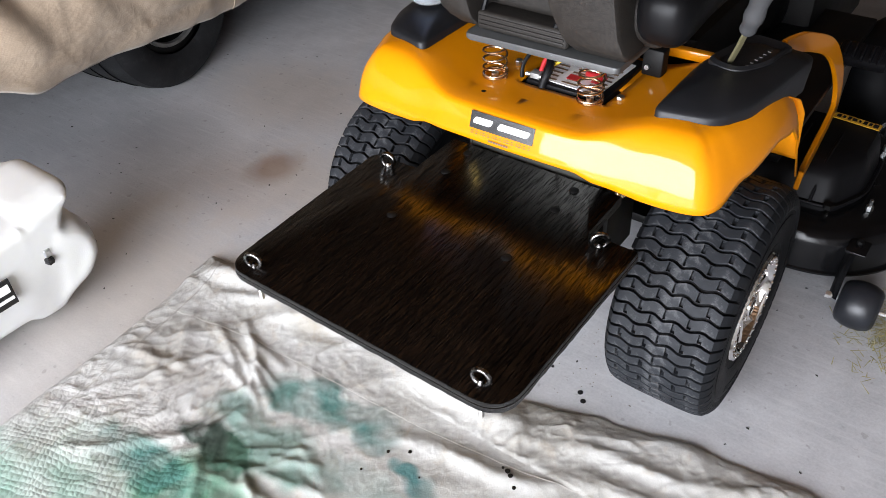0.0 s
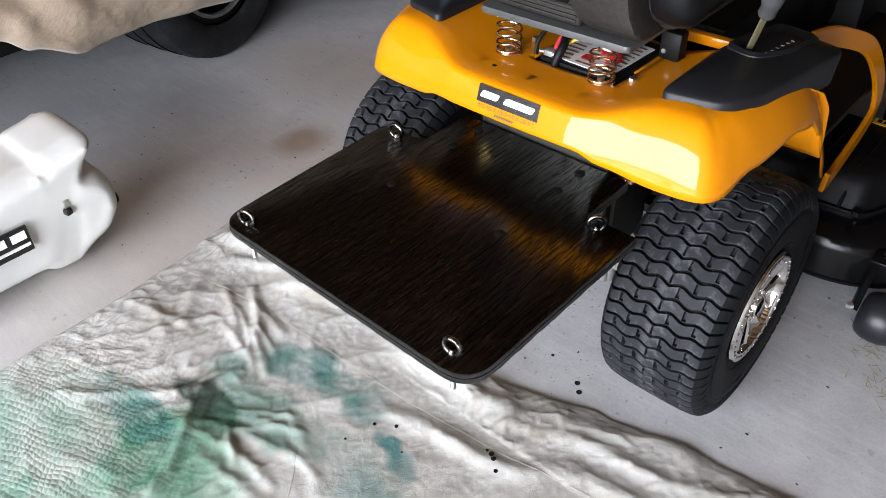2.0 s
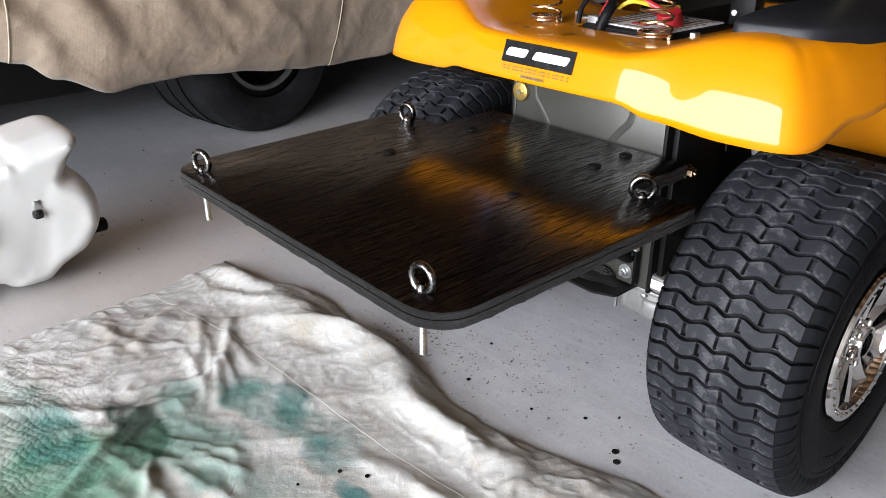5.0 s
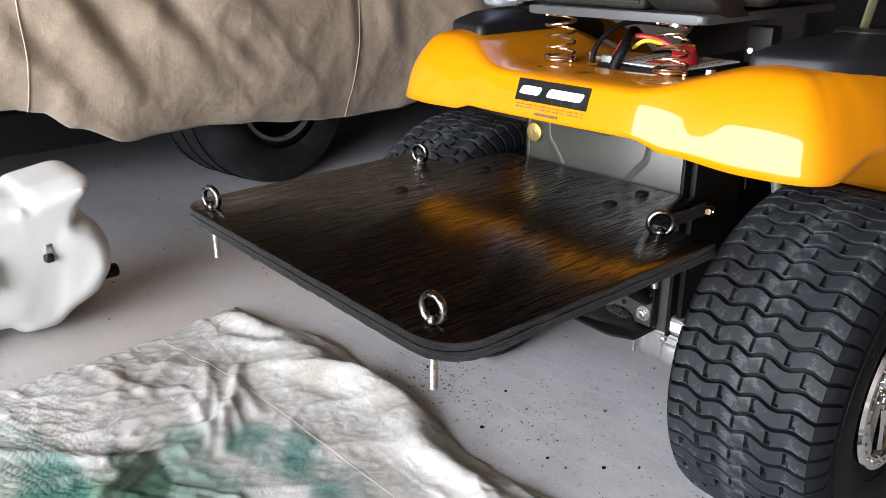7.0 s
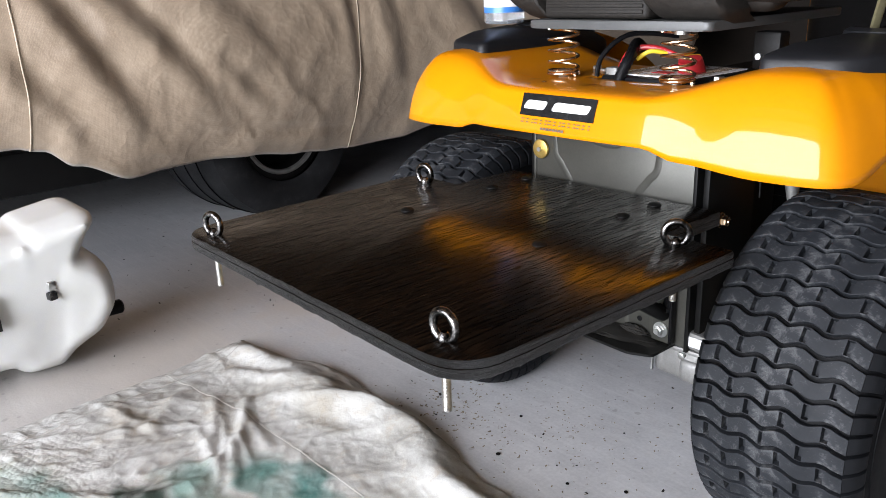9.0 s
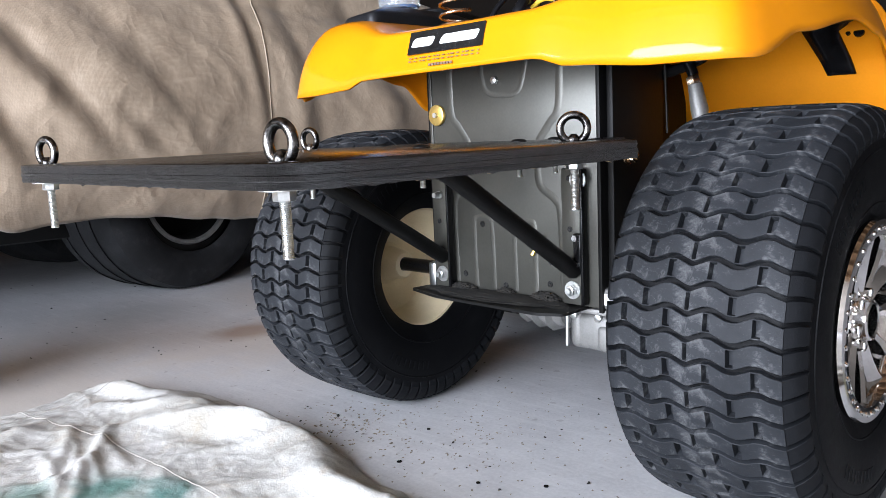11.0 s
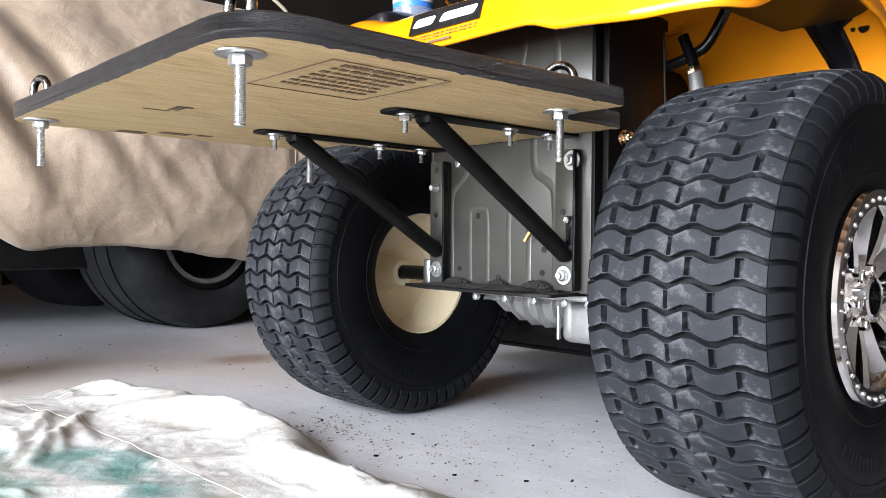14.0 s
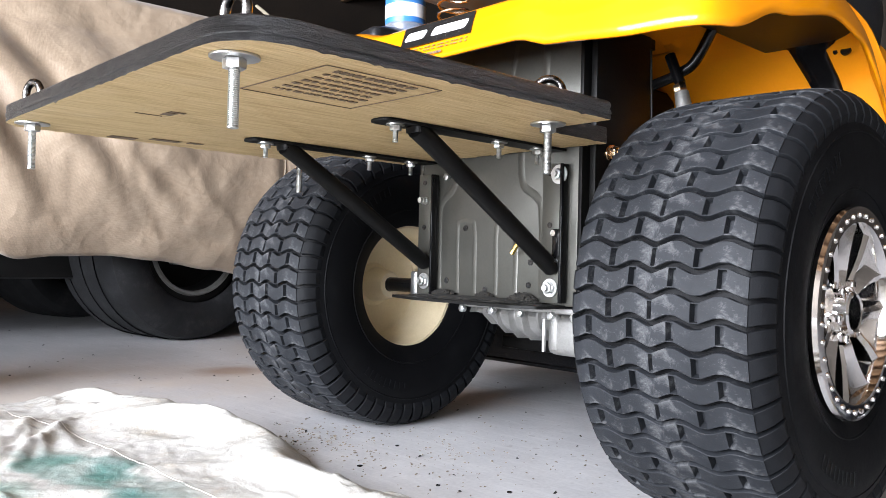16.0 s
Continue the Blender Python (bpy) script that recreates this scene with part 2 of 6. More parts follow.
def stained_canvas():
    m, nt, p = nodes_of("stained_canvas")
    vec = coords(nt, (1, 1, 1), False)
    wide, mid, fine = fractal(nt, vec, 5.0, 6, 0.65, 0.6), fractal(nt, vec, 22.0, 6, 0.7, 0.5), fractal(nt, vec, 420.0, 2)
    col = ramp(nt, wide, ((0.3, (0.32, 0.305, 0.272)), (0.5, (0.47, 0.462, 0.437)), (0.7, (0.53, 0.525, 0.505))))
    col = mixed(nt, calc(nt, "MULTIPLY", ramp(nt, mid, ((0.53, (0,)), (0.70, (1,)))), 0.5), col, (0.40, 0.335, 0.255))
    stain = nt.nodes.new("ShaderNodeAttribute")
    stain.attribute_name = "paint_stain"
    uneven = calc(nt, "ADD", calc(nt, "MULTIPLY", mid, 0.7), 0.75)
    col = mixed(nt, calc(nt, "MULTIPLY", stain.outputs["Alpha"], uneven, True), col, stain.outputs["Color"])
    lint = fractal(nt, vec, 190.0, 4, 0.75)
    col = mixed(nt, calc(nt, "MULTIPLY", ramp(nt, lint, ((0.62, (0,)), (0.72, (1,)))), 0.25), col, (0.26, 0.24, 0.20))
    crumple = node(nt, "ShaderNodeTexVoronoi", Scale=24.0)
    push = node(nt, "ShaderNodeTexNoise", Scale=12.0)
    nt.links.new(vec, push.inputs["Vector"])
    nt.links.new(mixed(nt, 0.12, vec, push.outputs["Color"]), crumple.inputs["Vector"])
    creased = calc(nt, "ABSOLUTE", calc(nt, "SUBTRACT", fractal(nt, vec, 26.0, 2, 0.45, 0.8), 0.5))
    # small zigzag puckers where the paint has dried stiff
    part_x = node(nt, "ShaderNodeSeparateXYZ")
    nt.links.new(mixed(nt, 0.04, vec, push.outputs["Color"]), part_x.inputs[0])
    along = calc(nt, "ADD", calc(nt, "MULTIPLY", part_x.outputs[0], 230.0), calc(nt, "MULTIPLY", part_x.outputs[1], 110.0))
    across = calc(nt, "SUBTRACT", calc(nt, "MULTIPLY", part_x.outputs[1], 250.0), calc(nt, "MULTIPLY", part_x.outputs[0], 90.0))
    pucker = calc(nt, "MULTIPLY", calc(nt, "ABSOLUTE", calc(nt, "SINE", along)), calc(nt, "ABSOLUTE", calc(nt, "SINE", across)))
    pucker = calc(nt, "MULTIPLY", pucker, calc(nt, "MULTIPLY", blob(nt, (-0.52, -0.42), (0.40, 0.36)), 1.6, True))
    weave = mixed(nt, 0.3, col, ramp(nt, fine, ((0.3, (0.5, 0.5, 0.5)), (0.7, (1, 1, 1)))), "MULTIPLY")
    nt.links.new(weave, p.inputs["Base Color"])
    p.inputs["Roughness"].default_value = 0.95
    p.inputs["Specular IOR Level"].default_value = 0.08
    bumped(nt, p, calc(nt, "ADD", calc(nt, "ADD", fine, lint), calc(nt, "ADD", calc(nt, "MULTIPLY", mid, 1.6), calc(nt, "ADD", calc(nt, "ADD", calc(nt, "MULTIPLY", crumple.outputs["Distance"], 1.2), calc(nt, "MULTIPLY", creased, 3.2)), calc(nt, "MULTIPLY", pucker, 1.8)))), 0.32, 0.004)
    return m


def cover_fabric():
    m, nt, p = nodes_of("tan_cover_fabric")
    vec = coords(nt, (1, 1, 1), False)
    wide, mid, fine = fractal(nt, vec, 2.2, 5, 0.6, 0.5), fractal(nt, vec, 14.0, 6, 0.7), fractal(nt, vec, 420.0, 2)
    dots = node(nt, "ShaderNodeTexVoronoi", Scale=300.0, Randomness=0.25)
    nt.links.new(vec, dots.inputs["Vector"])
    crumple = []
    for scale, warp in ((6.5, 0.6), (19.0, 0.5)):  # sharp creases of a stiff fabric
        v = nt.nodes.new("ShaderNodeTexVoronoi")
        v.inputs["Scale"].default_value = scale
        push = nt.nodes.new("ShaderNodeTexNoise")
        push.inputs["Scale"].default_value = scale * 0.7
        nt.links.new(vec, push.inputs["Vector"])
        nt.links.new(mixed(nt, warp * 0.25, vec, push.outputs["Color"]), v.inputs["Vector"])
        crumple.append(v.outputs["Distance"])
    tone = calc(nt, "ADD", calc(nt, "MULTIPLY", wide, 0.6), calc(nt, "MULTIPLY", mid, 0.4))
    col = ramp(nt, tone, ((0.35, (0.285, 0.215, 0.15)), (0.55, (0.415, 0.325, 0.235)), (0.7, (0.53, 0.425, 0.32))))
    col = mixed(nt, 0.35, col, ramp(nt, dots.outputs["Distance"], ((0.1, (1, 1, 1)), (0.55, (0.55, 0.52, 0.5)))), "MULTIPLY")
    col = mixed(nt, 0.3, col, ramp(nt, fine, ((0.3, (0.55, 0.53, 0.5)), (0.7, (1, 1, 1)))), "MULTIPLY")
    nt.links.new(col, p.inputs["Base Color"])
    p.inputs["Roughness"].default_value = 0.6
    p.inputs["Sheen Weight"].default_value = 0.2
    height = calc(nt, "ADD", calc(nt, "MULTIPLY", crumple[0], 1.6), calc(nt, "ADD", calc(nt, "MULTIPLY", crumple[1], 0.75), calc(nt, "MULTIPLY", mid, 0.5)))
    bumped(nt, p, calc(nt, "ADD", height, calc(nt, "MULTIPLY", dots.outputs["Distance"], 0.10)), 0.4, 0.008)
    return m


def black_stained_ply():
    m, nt, p = nodes_of("black_stained_plywood")
    grain, fine = fractal(nt, coords(nt, (46, 2.2, 4)), 6.0, 6, 0.7, 0.5), fractal(nt, coords(nt, (190, 12, 20)), 5.0, 4, 0.7)
    wide, specks = fractal(nt, coords(nt), 7.0, 4), fractal(nt, coords(nt), 260.0, 2)
    brush = fractal(nt, coords(nt, (75, 3.2, 4)), 5.0, 5, 0.75, 0.8)
    streak = calc(nt, "ADD", calc(nt, "MULTIPLY", grain, 0.35), calc(nt, "ADD", calc(nt, "MULTIPLY", fine, 0.35), calc(nt, "MULTIPLY", brush, 0.3)))
    col = ramp(nt, streak, ((0.42, (0.0006, 0.0005, 0.0005)), (0.52, (0.0022, 0.0013, 0.0009)), (0.62, (0.011, 0.005, 0.0022))))
    dust = ramp(nt, specks, ((0.73, (0,)), (0.76, (1,))))
    col = mixed(nt, calc(nt, "MULTIPLY", dust, 0.2), col, (0.10, 0.095, 0.09))
    nt.links.new(col, p.inputs["Base Color"])
    # satin lacquer that has sunk into the open grain
    rough = calc(nt, "ADD", ramp(nt, streak, ((0.43, (0.36,)), (0.5, (0.26,)), (0.57, (0.19,)))), calc(nt, "MULTIPLY", calc(nt, "SUBTRACT", wide, 0.5), 0.14), True)
    nt.links.new(rough, p.inputs["Roughness"])
    nt.links.new(ramp(nt, streak, ((0.44, (0.04,)), (0.50, (0.25,)), (0.56, (0.72,)))), p.inputs["Specular IOR Level"])
    bumped(nt, p, calc(nt, "ADD", calc(nt, "MULTIPLY", grain, 1.0), calc(nt, "ADD", calc(nt, "MULTIPLY", fine, 0.5), brush)), 0.07, 0.0012)
    return m


def raw_ply():
    m, nt, p = nodes_of("raw_plywood_face")
    long = coords(nt, (26, 1.3, 4))
    grain, fine, wide = fractal(nt, long, 4.0, 6, 0.6, 0.7), fractal(nt, coords(nt, (190, 7, 20)), 4.0, 3), fractal(nt, coords(nt), 5.0, 4)
    col = ramp(nt, grain, ((0.3, (0.40, 0.25, 0.095)), (0.5, (0.58, 0.415, 0.185)), (0.7, (0.68, 0.52, 0.27))))
    col = mixed(nt, 0.45, col, ramp(nt, fine, ((0.35, (0.25, 0.14, 0.055)), (0.65, (0.74, 0.56, 0.33)))))
    pores = fractal(nt, coords(nt, (320, 16, 20)), 3.0, 3, 0.6)
    col = mixed(nt, calc(nt, "MULTIPLY", ramp(nt, pores, ((0.62, (0,)), (0.70, (1,)))), 0.45), col, (0.16, 0.085, 0.035))
    col = mixed(nt, calc(nt, "MULTIPLY", ramp(nt, wide, ((0.55, (0,)), (0.75, (1,)))), 0.4), col, (0.66, 0.52, 0.34))
    nt.links.new(col, p.inputs["Base Color"])
    p.inputs["Roughness"].default_value = 0.65
    bumped(nt, p, grain, 0.15, 0.001)
    return m


def painted_edge():
    m, nt, p = nodes_of("black_painted_ply_edge")
    lay, fine = fractal(nt, coords(nt, (9, 9, 260)), 2.5, 6, 0.75, 0.9), fractal(nt, coords(nt, (1, 1, 2.5)), 240.0, 4, 0.75)
    col = ramp(nt, calc(nt, "ADD", calc(nt, "MULTIPLY", lay, 0.6), calc(nt, "MULTIPLY", fine, 0.4)), ((0.42, (0.0010, 0.0010, 0.0011)), (0.54, (0.0038, 0.0037, 0.0041)), (0.65, (0.052, 0.0505, 0.053))))
    nt.links.new(col, p.inputs["Base Color"])
    p.inputs["Roughness"].default_value = 0.36
    p.inputs["Specular IOR Level"].default_value = 0.55
    bumped(nt, p, calc(nt, "ADD", calc(nt, "MULTIPLY", lay, 2.0), fine), 0.9, 0.003)
    return m


def yellow_plastic():
    m, nt, p = nodes_of("glossy_yellow_plastic")
    wide, fine = fractal(nt, coords(nt), 6.0, 4), fractal(nt, coords(nt), 900.0, 2)
    nt.links.new(ramp(nt, wide, ((0.3, (0.60, 0.205, 0.001)), (0.7, (0.65, 0.225, 0.002)))), p.inputs["Base Color"])
    nt.links.new(calc(nt, "ADD", calc(nt, "MULTIPLY", wide, 0.1), 0.3), p.inputs["Roughness"])
    p.inputs["Specular IOR Level"].default_value = 0.12
    p.inputs["Coat Weight"].default_value = 0.6
    p.inputs["Coat Roughness"].default_value = 0.02
    p.inputs["Coat IOR"].default_value = 1.5
    bumped(nt, p, calc(nt, "ADD", calc(nt, "MULTIPLY", wide, 3.0), calc(nt, "MULTIPLY", fine, 0.02)), 0.12, 0.004)
    return m


def tyre_rubber(name, base, worn, rough, dusty, gloss=0.25):
    m, nt, p = nodes_of(name)
    vec = coords(nt)
    wide, mid, fine = fractal(nt, vec, 14.0, 5, 0.65), fractal(nt, vec, 60.0, 6, 0.75, 0.8), fractal(nt, vec, 600.0, 2)
    col = mixed(nt, ramp(nt, wide, ((0.35, (0,)), (0.7, (1,)))), base, worn)
    dust = calc(nt, "MULTIPLY", ramp(nt, calc(nt, "MULTIPLY", calc(nt, "ADD", mid, wide), 0.5), ((0.53, (0,)), (0.66, (1,)))), dusty)
    col = mixed(nt, dust, col, (0.14, 0.142, 0.145))
    scuff = fractal(nt, coords(nt, (60, 150, 150)), 1.0, 7, 0.8, 2.5)
    where = ramp(nt, fractal(nt, vec, 9.0, 3), ((0.45, (0.15,)), (0.6, (1,))))
    col = mixed(nt, calc(nt, "MULTIPLY", calc(nt, "MULTIPLY", ramp(nt, scuff, ((0.59, (0,)), (0.68, (1,)))), where), dusty * 0.45), col, (0.31, 0.31, 0.305))
    flecks = fractal(nt, vec, 520.0, 2, 0.5)
    col = mixed(nt, calc(nt, "MULTIPLY", ramp(nt, flecks, ((0.75, (0,)), (0.79, (1,)))), dusty * 0.12), col, (0.3, 0.3, 0.29))
    nt.links.new(col, p.inputs["Base Color"])
    nt.links.new(calc(nt, "ADD", calc(nt, "MULTIPLY", mid, 0.25), rough), p.inputs["Roughness"])
    p.inputs["Specular IOR Level"].default_value = gloss
    bumped(nt, p, calc(nt, "ADD", fine, calc(nt, "MULTIPLY", mid, 1.5)), 0.25, 0.001)
    return m


def tank_plastic():
    m, nt, p = nodes_of("white_tank_plastic")
    wide, fine = fractal(nt, coords(nt), 5.0, 4), fractal(nt, coords(nt), 300.0, 3)
    nt.links.new(ramp(nt, wide, ((0.3, (0.56, 0.56, 0.535)), (0.7, (0.62, 0.62, 0.605)))), p.inputs["Base Color"])
    p.inputs["Roughness"].default_value = 0.38
    p.inputs["Subsurface Weight"].default_value = 0.25
    p.inputs["Subsurface Radius"].default_value = (0.02, 0.02, 0.015)
    bumped(nt, p, calc(nt, "ADD", fine, calc(nt, "MULTIPLY", wide, 4.0)), 0.12, 0.002)
    return m


def clear_plastic():
    m, nt, p = nodes_of("clear_plastic")
    p.inputs["Base Color"].default_value = (0.9, 0.95, 1.0, 1)
    p.inputs["Roughness"].default_value = 0.08
    p.inputs["Transmission Weight"].default_value = 0.85
    p.inputs["IOR"].default_value = 1.35
    return m


FLOOR, CANVAS, COVER = concrete_floor(), stained_canvas(), cover_fabric()
PLY_TOP, PLY_RAW, PLY_EDGE = black_stained_ply(), raw_ply(), painted_edge()
YELLOW = yellow_plastic()
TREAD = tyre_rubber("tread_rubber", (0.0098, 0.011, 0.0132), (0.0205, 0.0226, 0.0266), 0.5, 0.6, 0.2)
# shoulder ribs: less worn, with the shade of their slope put into the colour
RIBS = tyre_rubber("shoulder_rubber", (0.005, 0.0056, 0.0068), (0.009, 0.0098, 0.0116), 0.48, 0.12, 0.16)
# black sidewalls; the shade of the tread grooves is put into this colour too
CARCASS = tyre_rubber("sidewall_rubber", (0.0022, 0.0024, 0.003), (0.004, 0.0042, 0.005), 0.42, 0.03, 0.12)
CARTYRE = tyre_rubber("car_tyre_rubber", (0.010, 0.0105, 0.0115), (0.018, 0.0185, 0.020), 0.5, 0.12)
UNDERSIDE = surface("matt_orange_plastic", (0.72, 0.25, 0.002), (0.80, 0.28, 0.004), 0.55, scale=8, grain=300, bump=0.1, shine=0.2)
TANK, CLEAR = tank_plastic(), clear_plastic()
BLACKPL = surface("black_textured_plastic", (0.003, 0.003, 0.0035), (0.006, 0.006, 0.007), 0.42, scale=12, grain=900, bump=0.3, shine=0.14)
CONSOLE = surface("dark_grey_console_plastic", (0.007, 0.0075, 0.0087), (0.012, 0.0125, 0.0145), 0.42, scale=12, grain=900, bump=0.3, shine=0.3)
SEATPL = surface("grey_brown_seat_shell", (0.006, 0.005, 0.0042), (0.021, 0.0178, 0.0147), 0.6, scale=160, grain=600, bump=0.9, shine=0.3)
SEATSTEEL = surface("grey_seat_plate_steel", (0.05, 0.052, 0.052), (0.075, 0.077, 0.077), 0.4, metal=0.2, scale=20, grain=400, bump=0.08)
VINYL = surface("black_seat_vinyl", (0.002, 0.002, 0.0023), (0.004, 0.004, 0.0046), 0.4, scale=15, grain=400, bump=0.15, shine=0.14)
BLACKMETAL = surface("black_painted_steel", (0.003, 0.003, 0.0033), (0.006, 0.006, 0.0067), 0.24, scale=14, grain=300, bump=0.08, shine=0.25)
PLATE = surface("dark_grey_frame_steel", (0.060, 0.0592, 0.0515), (0.084, 0.0825, 0.072), 0.36, metal=0.5, scale=9, grain=350, bump=0.008, spread=0.05)
DULL = surface("dull_black_steel", (0.003, 0.003, 0.003), (0.006, 0.0058, 0.0056), 0.5, scale=20, grain=300, bump=0.2, shine=0.16)
ZINC = surface("zinc_plated_steel", (0.55, 0.56, 0.55), (0.75, 0.76, 0.76), 0.3, metal=1.0, scale=40, grain=500, bump=0.1)
STEEL = surface("smudged_bare_steel", (0.02, 0.019, 0.018), (0.34, 0.33, 0.32), 0.25, metal=1.0, scale=55, grain=300, bump=0.15, low=0.42, high=0.62)
CHROME = surface("chrome_wheel_plating", (0.76, 0.74, 0.72), (0.90, 0.885, 0.87), 0.09, metal=1.0, scale=30, grain=300, bump=0.02, spread=0.05)
SPRING = surface("yellow_zinc_spring_wire", (0.55, 0.38, 0.24), (0.72, 0.55, 0.38), 0.25, metal=1.0, scale=60, grain=400, bump=0.05)
BRASS = surface("yellow_zinc_disc", (0.60, 0.40, 0.10), (0.75, 0.54, 0.18), 0.35, metal=0.9, scale=60, grain=400, bump=0.05)
CREAM = surface("cream_rim_paint", (0.62, 0.52, 0.34), (0.74, 0.64, 0.45), 0.4, scale=14, grain=300, bump=0.05, coat=0.2)
ALLOY = surface("cast_aluminium", (0.17, 0.168, 0.160), (0.27, 0.267, 0.258), 0.5, metal=0.5, scale=25, grain=300, bump=0.4)
DIRT = surface("clinging_grass_dirt", (0.004, 0.0035, 0.0025), (0.017, 0.015, 0.012), 0.95, scale=90, grain=500, bump=0.9)
PAPER = surface("white_printed_paper", (0.62, 0.62, 0.64), (0.74, 0.74, 0.75), 0.4, scale=20, grain=400, bump=0.02)
RED = surface("red_plastic", (0.36, 0.015, 0.02), (0.45, 0.025, 0.03), 0.35, scale=20, grain=300, bump=0.05)
STRIP = surface("orange_yellow_strip_film", (0.50, 0.26, 0.015), (0.60, 0.33, 0.03), 0.4, scale=40, grain=300, bump=0.05)
GAUGE = surface("grey_gauge_wheel_plastic", (0.008, 0.009, 0.011), (0.014, 0.015, 0.019), 0.38, scale=20, grain=400, bump=0.1, shine=0.4)
YWIRE = surface("yellow_wire_sleeve", (0.65, 0.45, 0.02), (0.72, 0.52, 0.04), 0.4, scale=20, grain=300, bump=0.05)
BLUE = surface("blue_label_film", (0.03, 0.13, 0.42), (0.05, 0.2, 0.52), 0.3, scale=20, grain=300, bump=0.02)
GREYRUB = surface("grey_rubber_grip", (0.028, 0.029, 0.031), (0.042, 0.043, 0.045), 0.55, scale=20, grain=500, bump=0.2)
DECAL_BLACK = surface("black_decal", (0.006, 0.006, 0.006), (0.012, 0.012, 0.012), 0.25, scale=60, grain=300, bump=0.05)
DECAL_WHITE = surface("white_decal_ink", (0.72, 0.72, 0.7), (0.8, 0.8, 0.78), 0.3, scale=60, grain=300, bump=0.02)
INK = surface("grey_stamp_ink", (0.10, 0.065, 0.04), (0.17, 0.11, 0.065), 0.7, scale=60, grain=500, bump=0.02)
WET_PAINT = surface("black_paint_drops", (0.004, 0.004, 0.004), (0.008, 0.008, 0.008), 0.2, scale=60, grain=300, bump=0.02)
CRUMB = surface("dry_debris", (0.10, 0.08, 0.06), (0.30, 0.25, 0.19), 0.9, scale=60, grain=300, bump=0.3)
STRAW = surface("dry_grass", (0.22, 0.22, 0.09), (0.42, 0.36, 0.18), 0.8, scale=60, grain=300, bump=0.2)
PLASTER = surface("dusty_garage_wall", (0.14, 0.125, 0.11), (0.20, 0.18, 0.16), 0.85, scale=3, grain=150, bump=0.3)
STUDS = surface("dark_brown_wall_boards", (0.012, 0.008, 0.0055), (0.026, 0.017, 0.011), 0.8, scale=3, grain=90, bump=0.3)
TIMBER = surface("brown_roof_timber", (0.11, 0.06, 0.028), (0.21, 0.12, 0.058), 0.7, scale=4, grain=60, bump=0.3, stretch=(1, 12, 12))
DRIVE = surface("driveway_concrete", (0.46, 0.45, 0.43), (0.56, 0.55, 0.53), 0.8, scale=2, grain=120, bump=0.3)
LAWN = surface("lawn_grass", (0.035, 0.07, 0.015), (0.07, 0.11, 0.03), 0.9, scale=3, grain=80, bump=0.6)
CORD = surface("khaki_cord", (0.22, 0.19, 0.14), (0.32, 0.28, 0.21), 0.8, scale=60, grain=500, bump=0.3)
SEAM = surface("pale_cover_seam", (0.42, 0.35, 0.26), (0.55, 0.46, 0.36), 0.8, scale=60, grain=500, bump=0.3)
THREAD = surface("cloth_seam_thread", (0.29, 0.275, 0.245), (0.40, 0.385, 0.35), 0.9, scale=60, grain=500, bump=0.3)


# ---- the garage ----
def wall(name, c, s, material, label):
    return solid(name, boxed(c, s), material, label, "wall", kind="structure")


bm = bmesh.new()
bmesh.ops.create_grid(bm, x_segments=8, y_segments=8, size=1.0)
bmesh.ops.transform(bm, matrix=Matrix.Translation((-1.1, 0.6, 0)) @ Matrix.Diagonal((3.6, 3.7, 1, 1)), verts=bm.verts[:])
solid("floor", bm, FLOOR, "worn grey concrete garage floor with rust, oil stains and painted shade by the car", "floor", kind="structure")
wall("wall_west", (-4.78, 0.6, 1.3), (0.15, 7.4, 2.6), STUDS, "dark brown boarded garage side wall")
wall("wall_east", (2.58, 0.6, 1.3), (0.15, 7.4, 2.6), PLASTER, "plain dusty garage side wall beside the tractor")
wall("wall_north", (-1.1, 4.38, 1.3), (7.2, 0.15, 2.6), STUDS, "dark brown boarded garage back wall")
wall("wall_south_left", ((-4.7 + DOOR_X0) / 2, DOOR_Y - 0.075, 1.3), (DOOR_X0 + 4.7, 0.15, 2.6), PLASTER, "garage wall beside the open door")
wall("wall_south_right", ((2.5 + DOOR_X1) / 2, DOOR_Y - 0.075, 1.3), (2.5 - DOOR_X1, 0.15, 2.6), PLASTER, "garage wall beside the open door")
wall("wall_south_top", ((DOOR_X0 + DOOR_X1) / 2, DOOR_Y - 0.075, (2.6 + DOOR_Z) / 2), (DOOR_X1 - DOOR_X0, 0.15, 2.6 - DOOR_Z), PLASTER, "lintel over the open garage door")
solid("ceiling", boxed((-1.1, 0.87, 2.66), (7.5, 7.16, 0.1)), TIMBER, "dark brown boarded garage ceiling", "ceiling", kind="structure")
joist = solid("roof_joist", boxed((0, 0, 0), (7.2, 0.05, 0.16), 0.004), TIMBER, "dark brown timber joist under the garage ceiling", "joist", "ceiling joists")
joist.location = (-1.1, -2.4, 2.52)
for k in range(1, 11):
    copy_thing(joist, pose(-1.1, -2.4 + 0.61 * k, 2.52))
shelf = thing("wall_shelf", "rough brown timber shelf high on the garage side wall", "shelf", at=(-4.45, 2.2, 0))
part("board", boxed((0, 0, 1.55), (0.4, 2.6, 0.03), 0.003), TIMBER, shelf)
for y in (-1.2, 0.0, 1.2):
    part("upright", boxed((-0.14, y, 0.76), (0.09, 0.04, 1.52), 0.003), TIMBER, shelf)
solid("driveway", boxed((-1.1, -13.1, -0.03), (8.5, 20, 0.06)), DRIVE, "pale concrete driveway in front of the garage", "driveway", kind="structure")
bm = bmesh.new()
bmesh.ops.create_grid(bm, x_segments=2, y_segments=2, size=400)
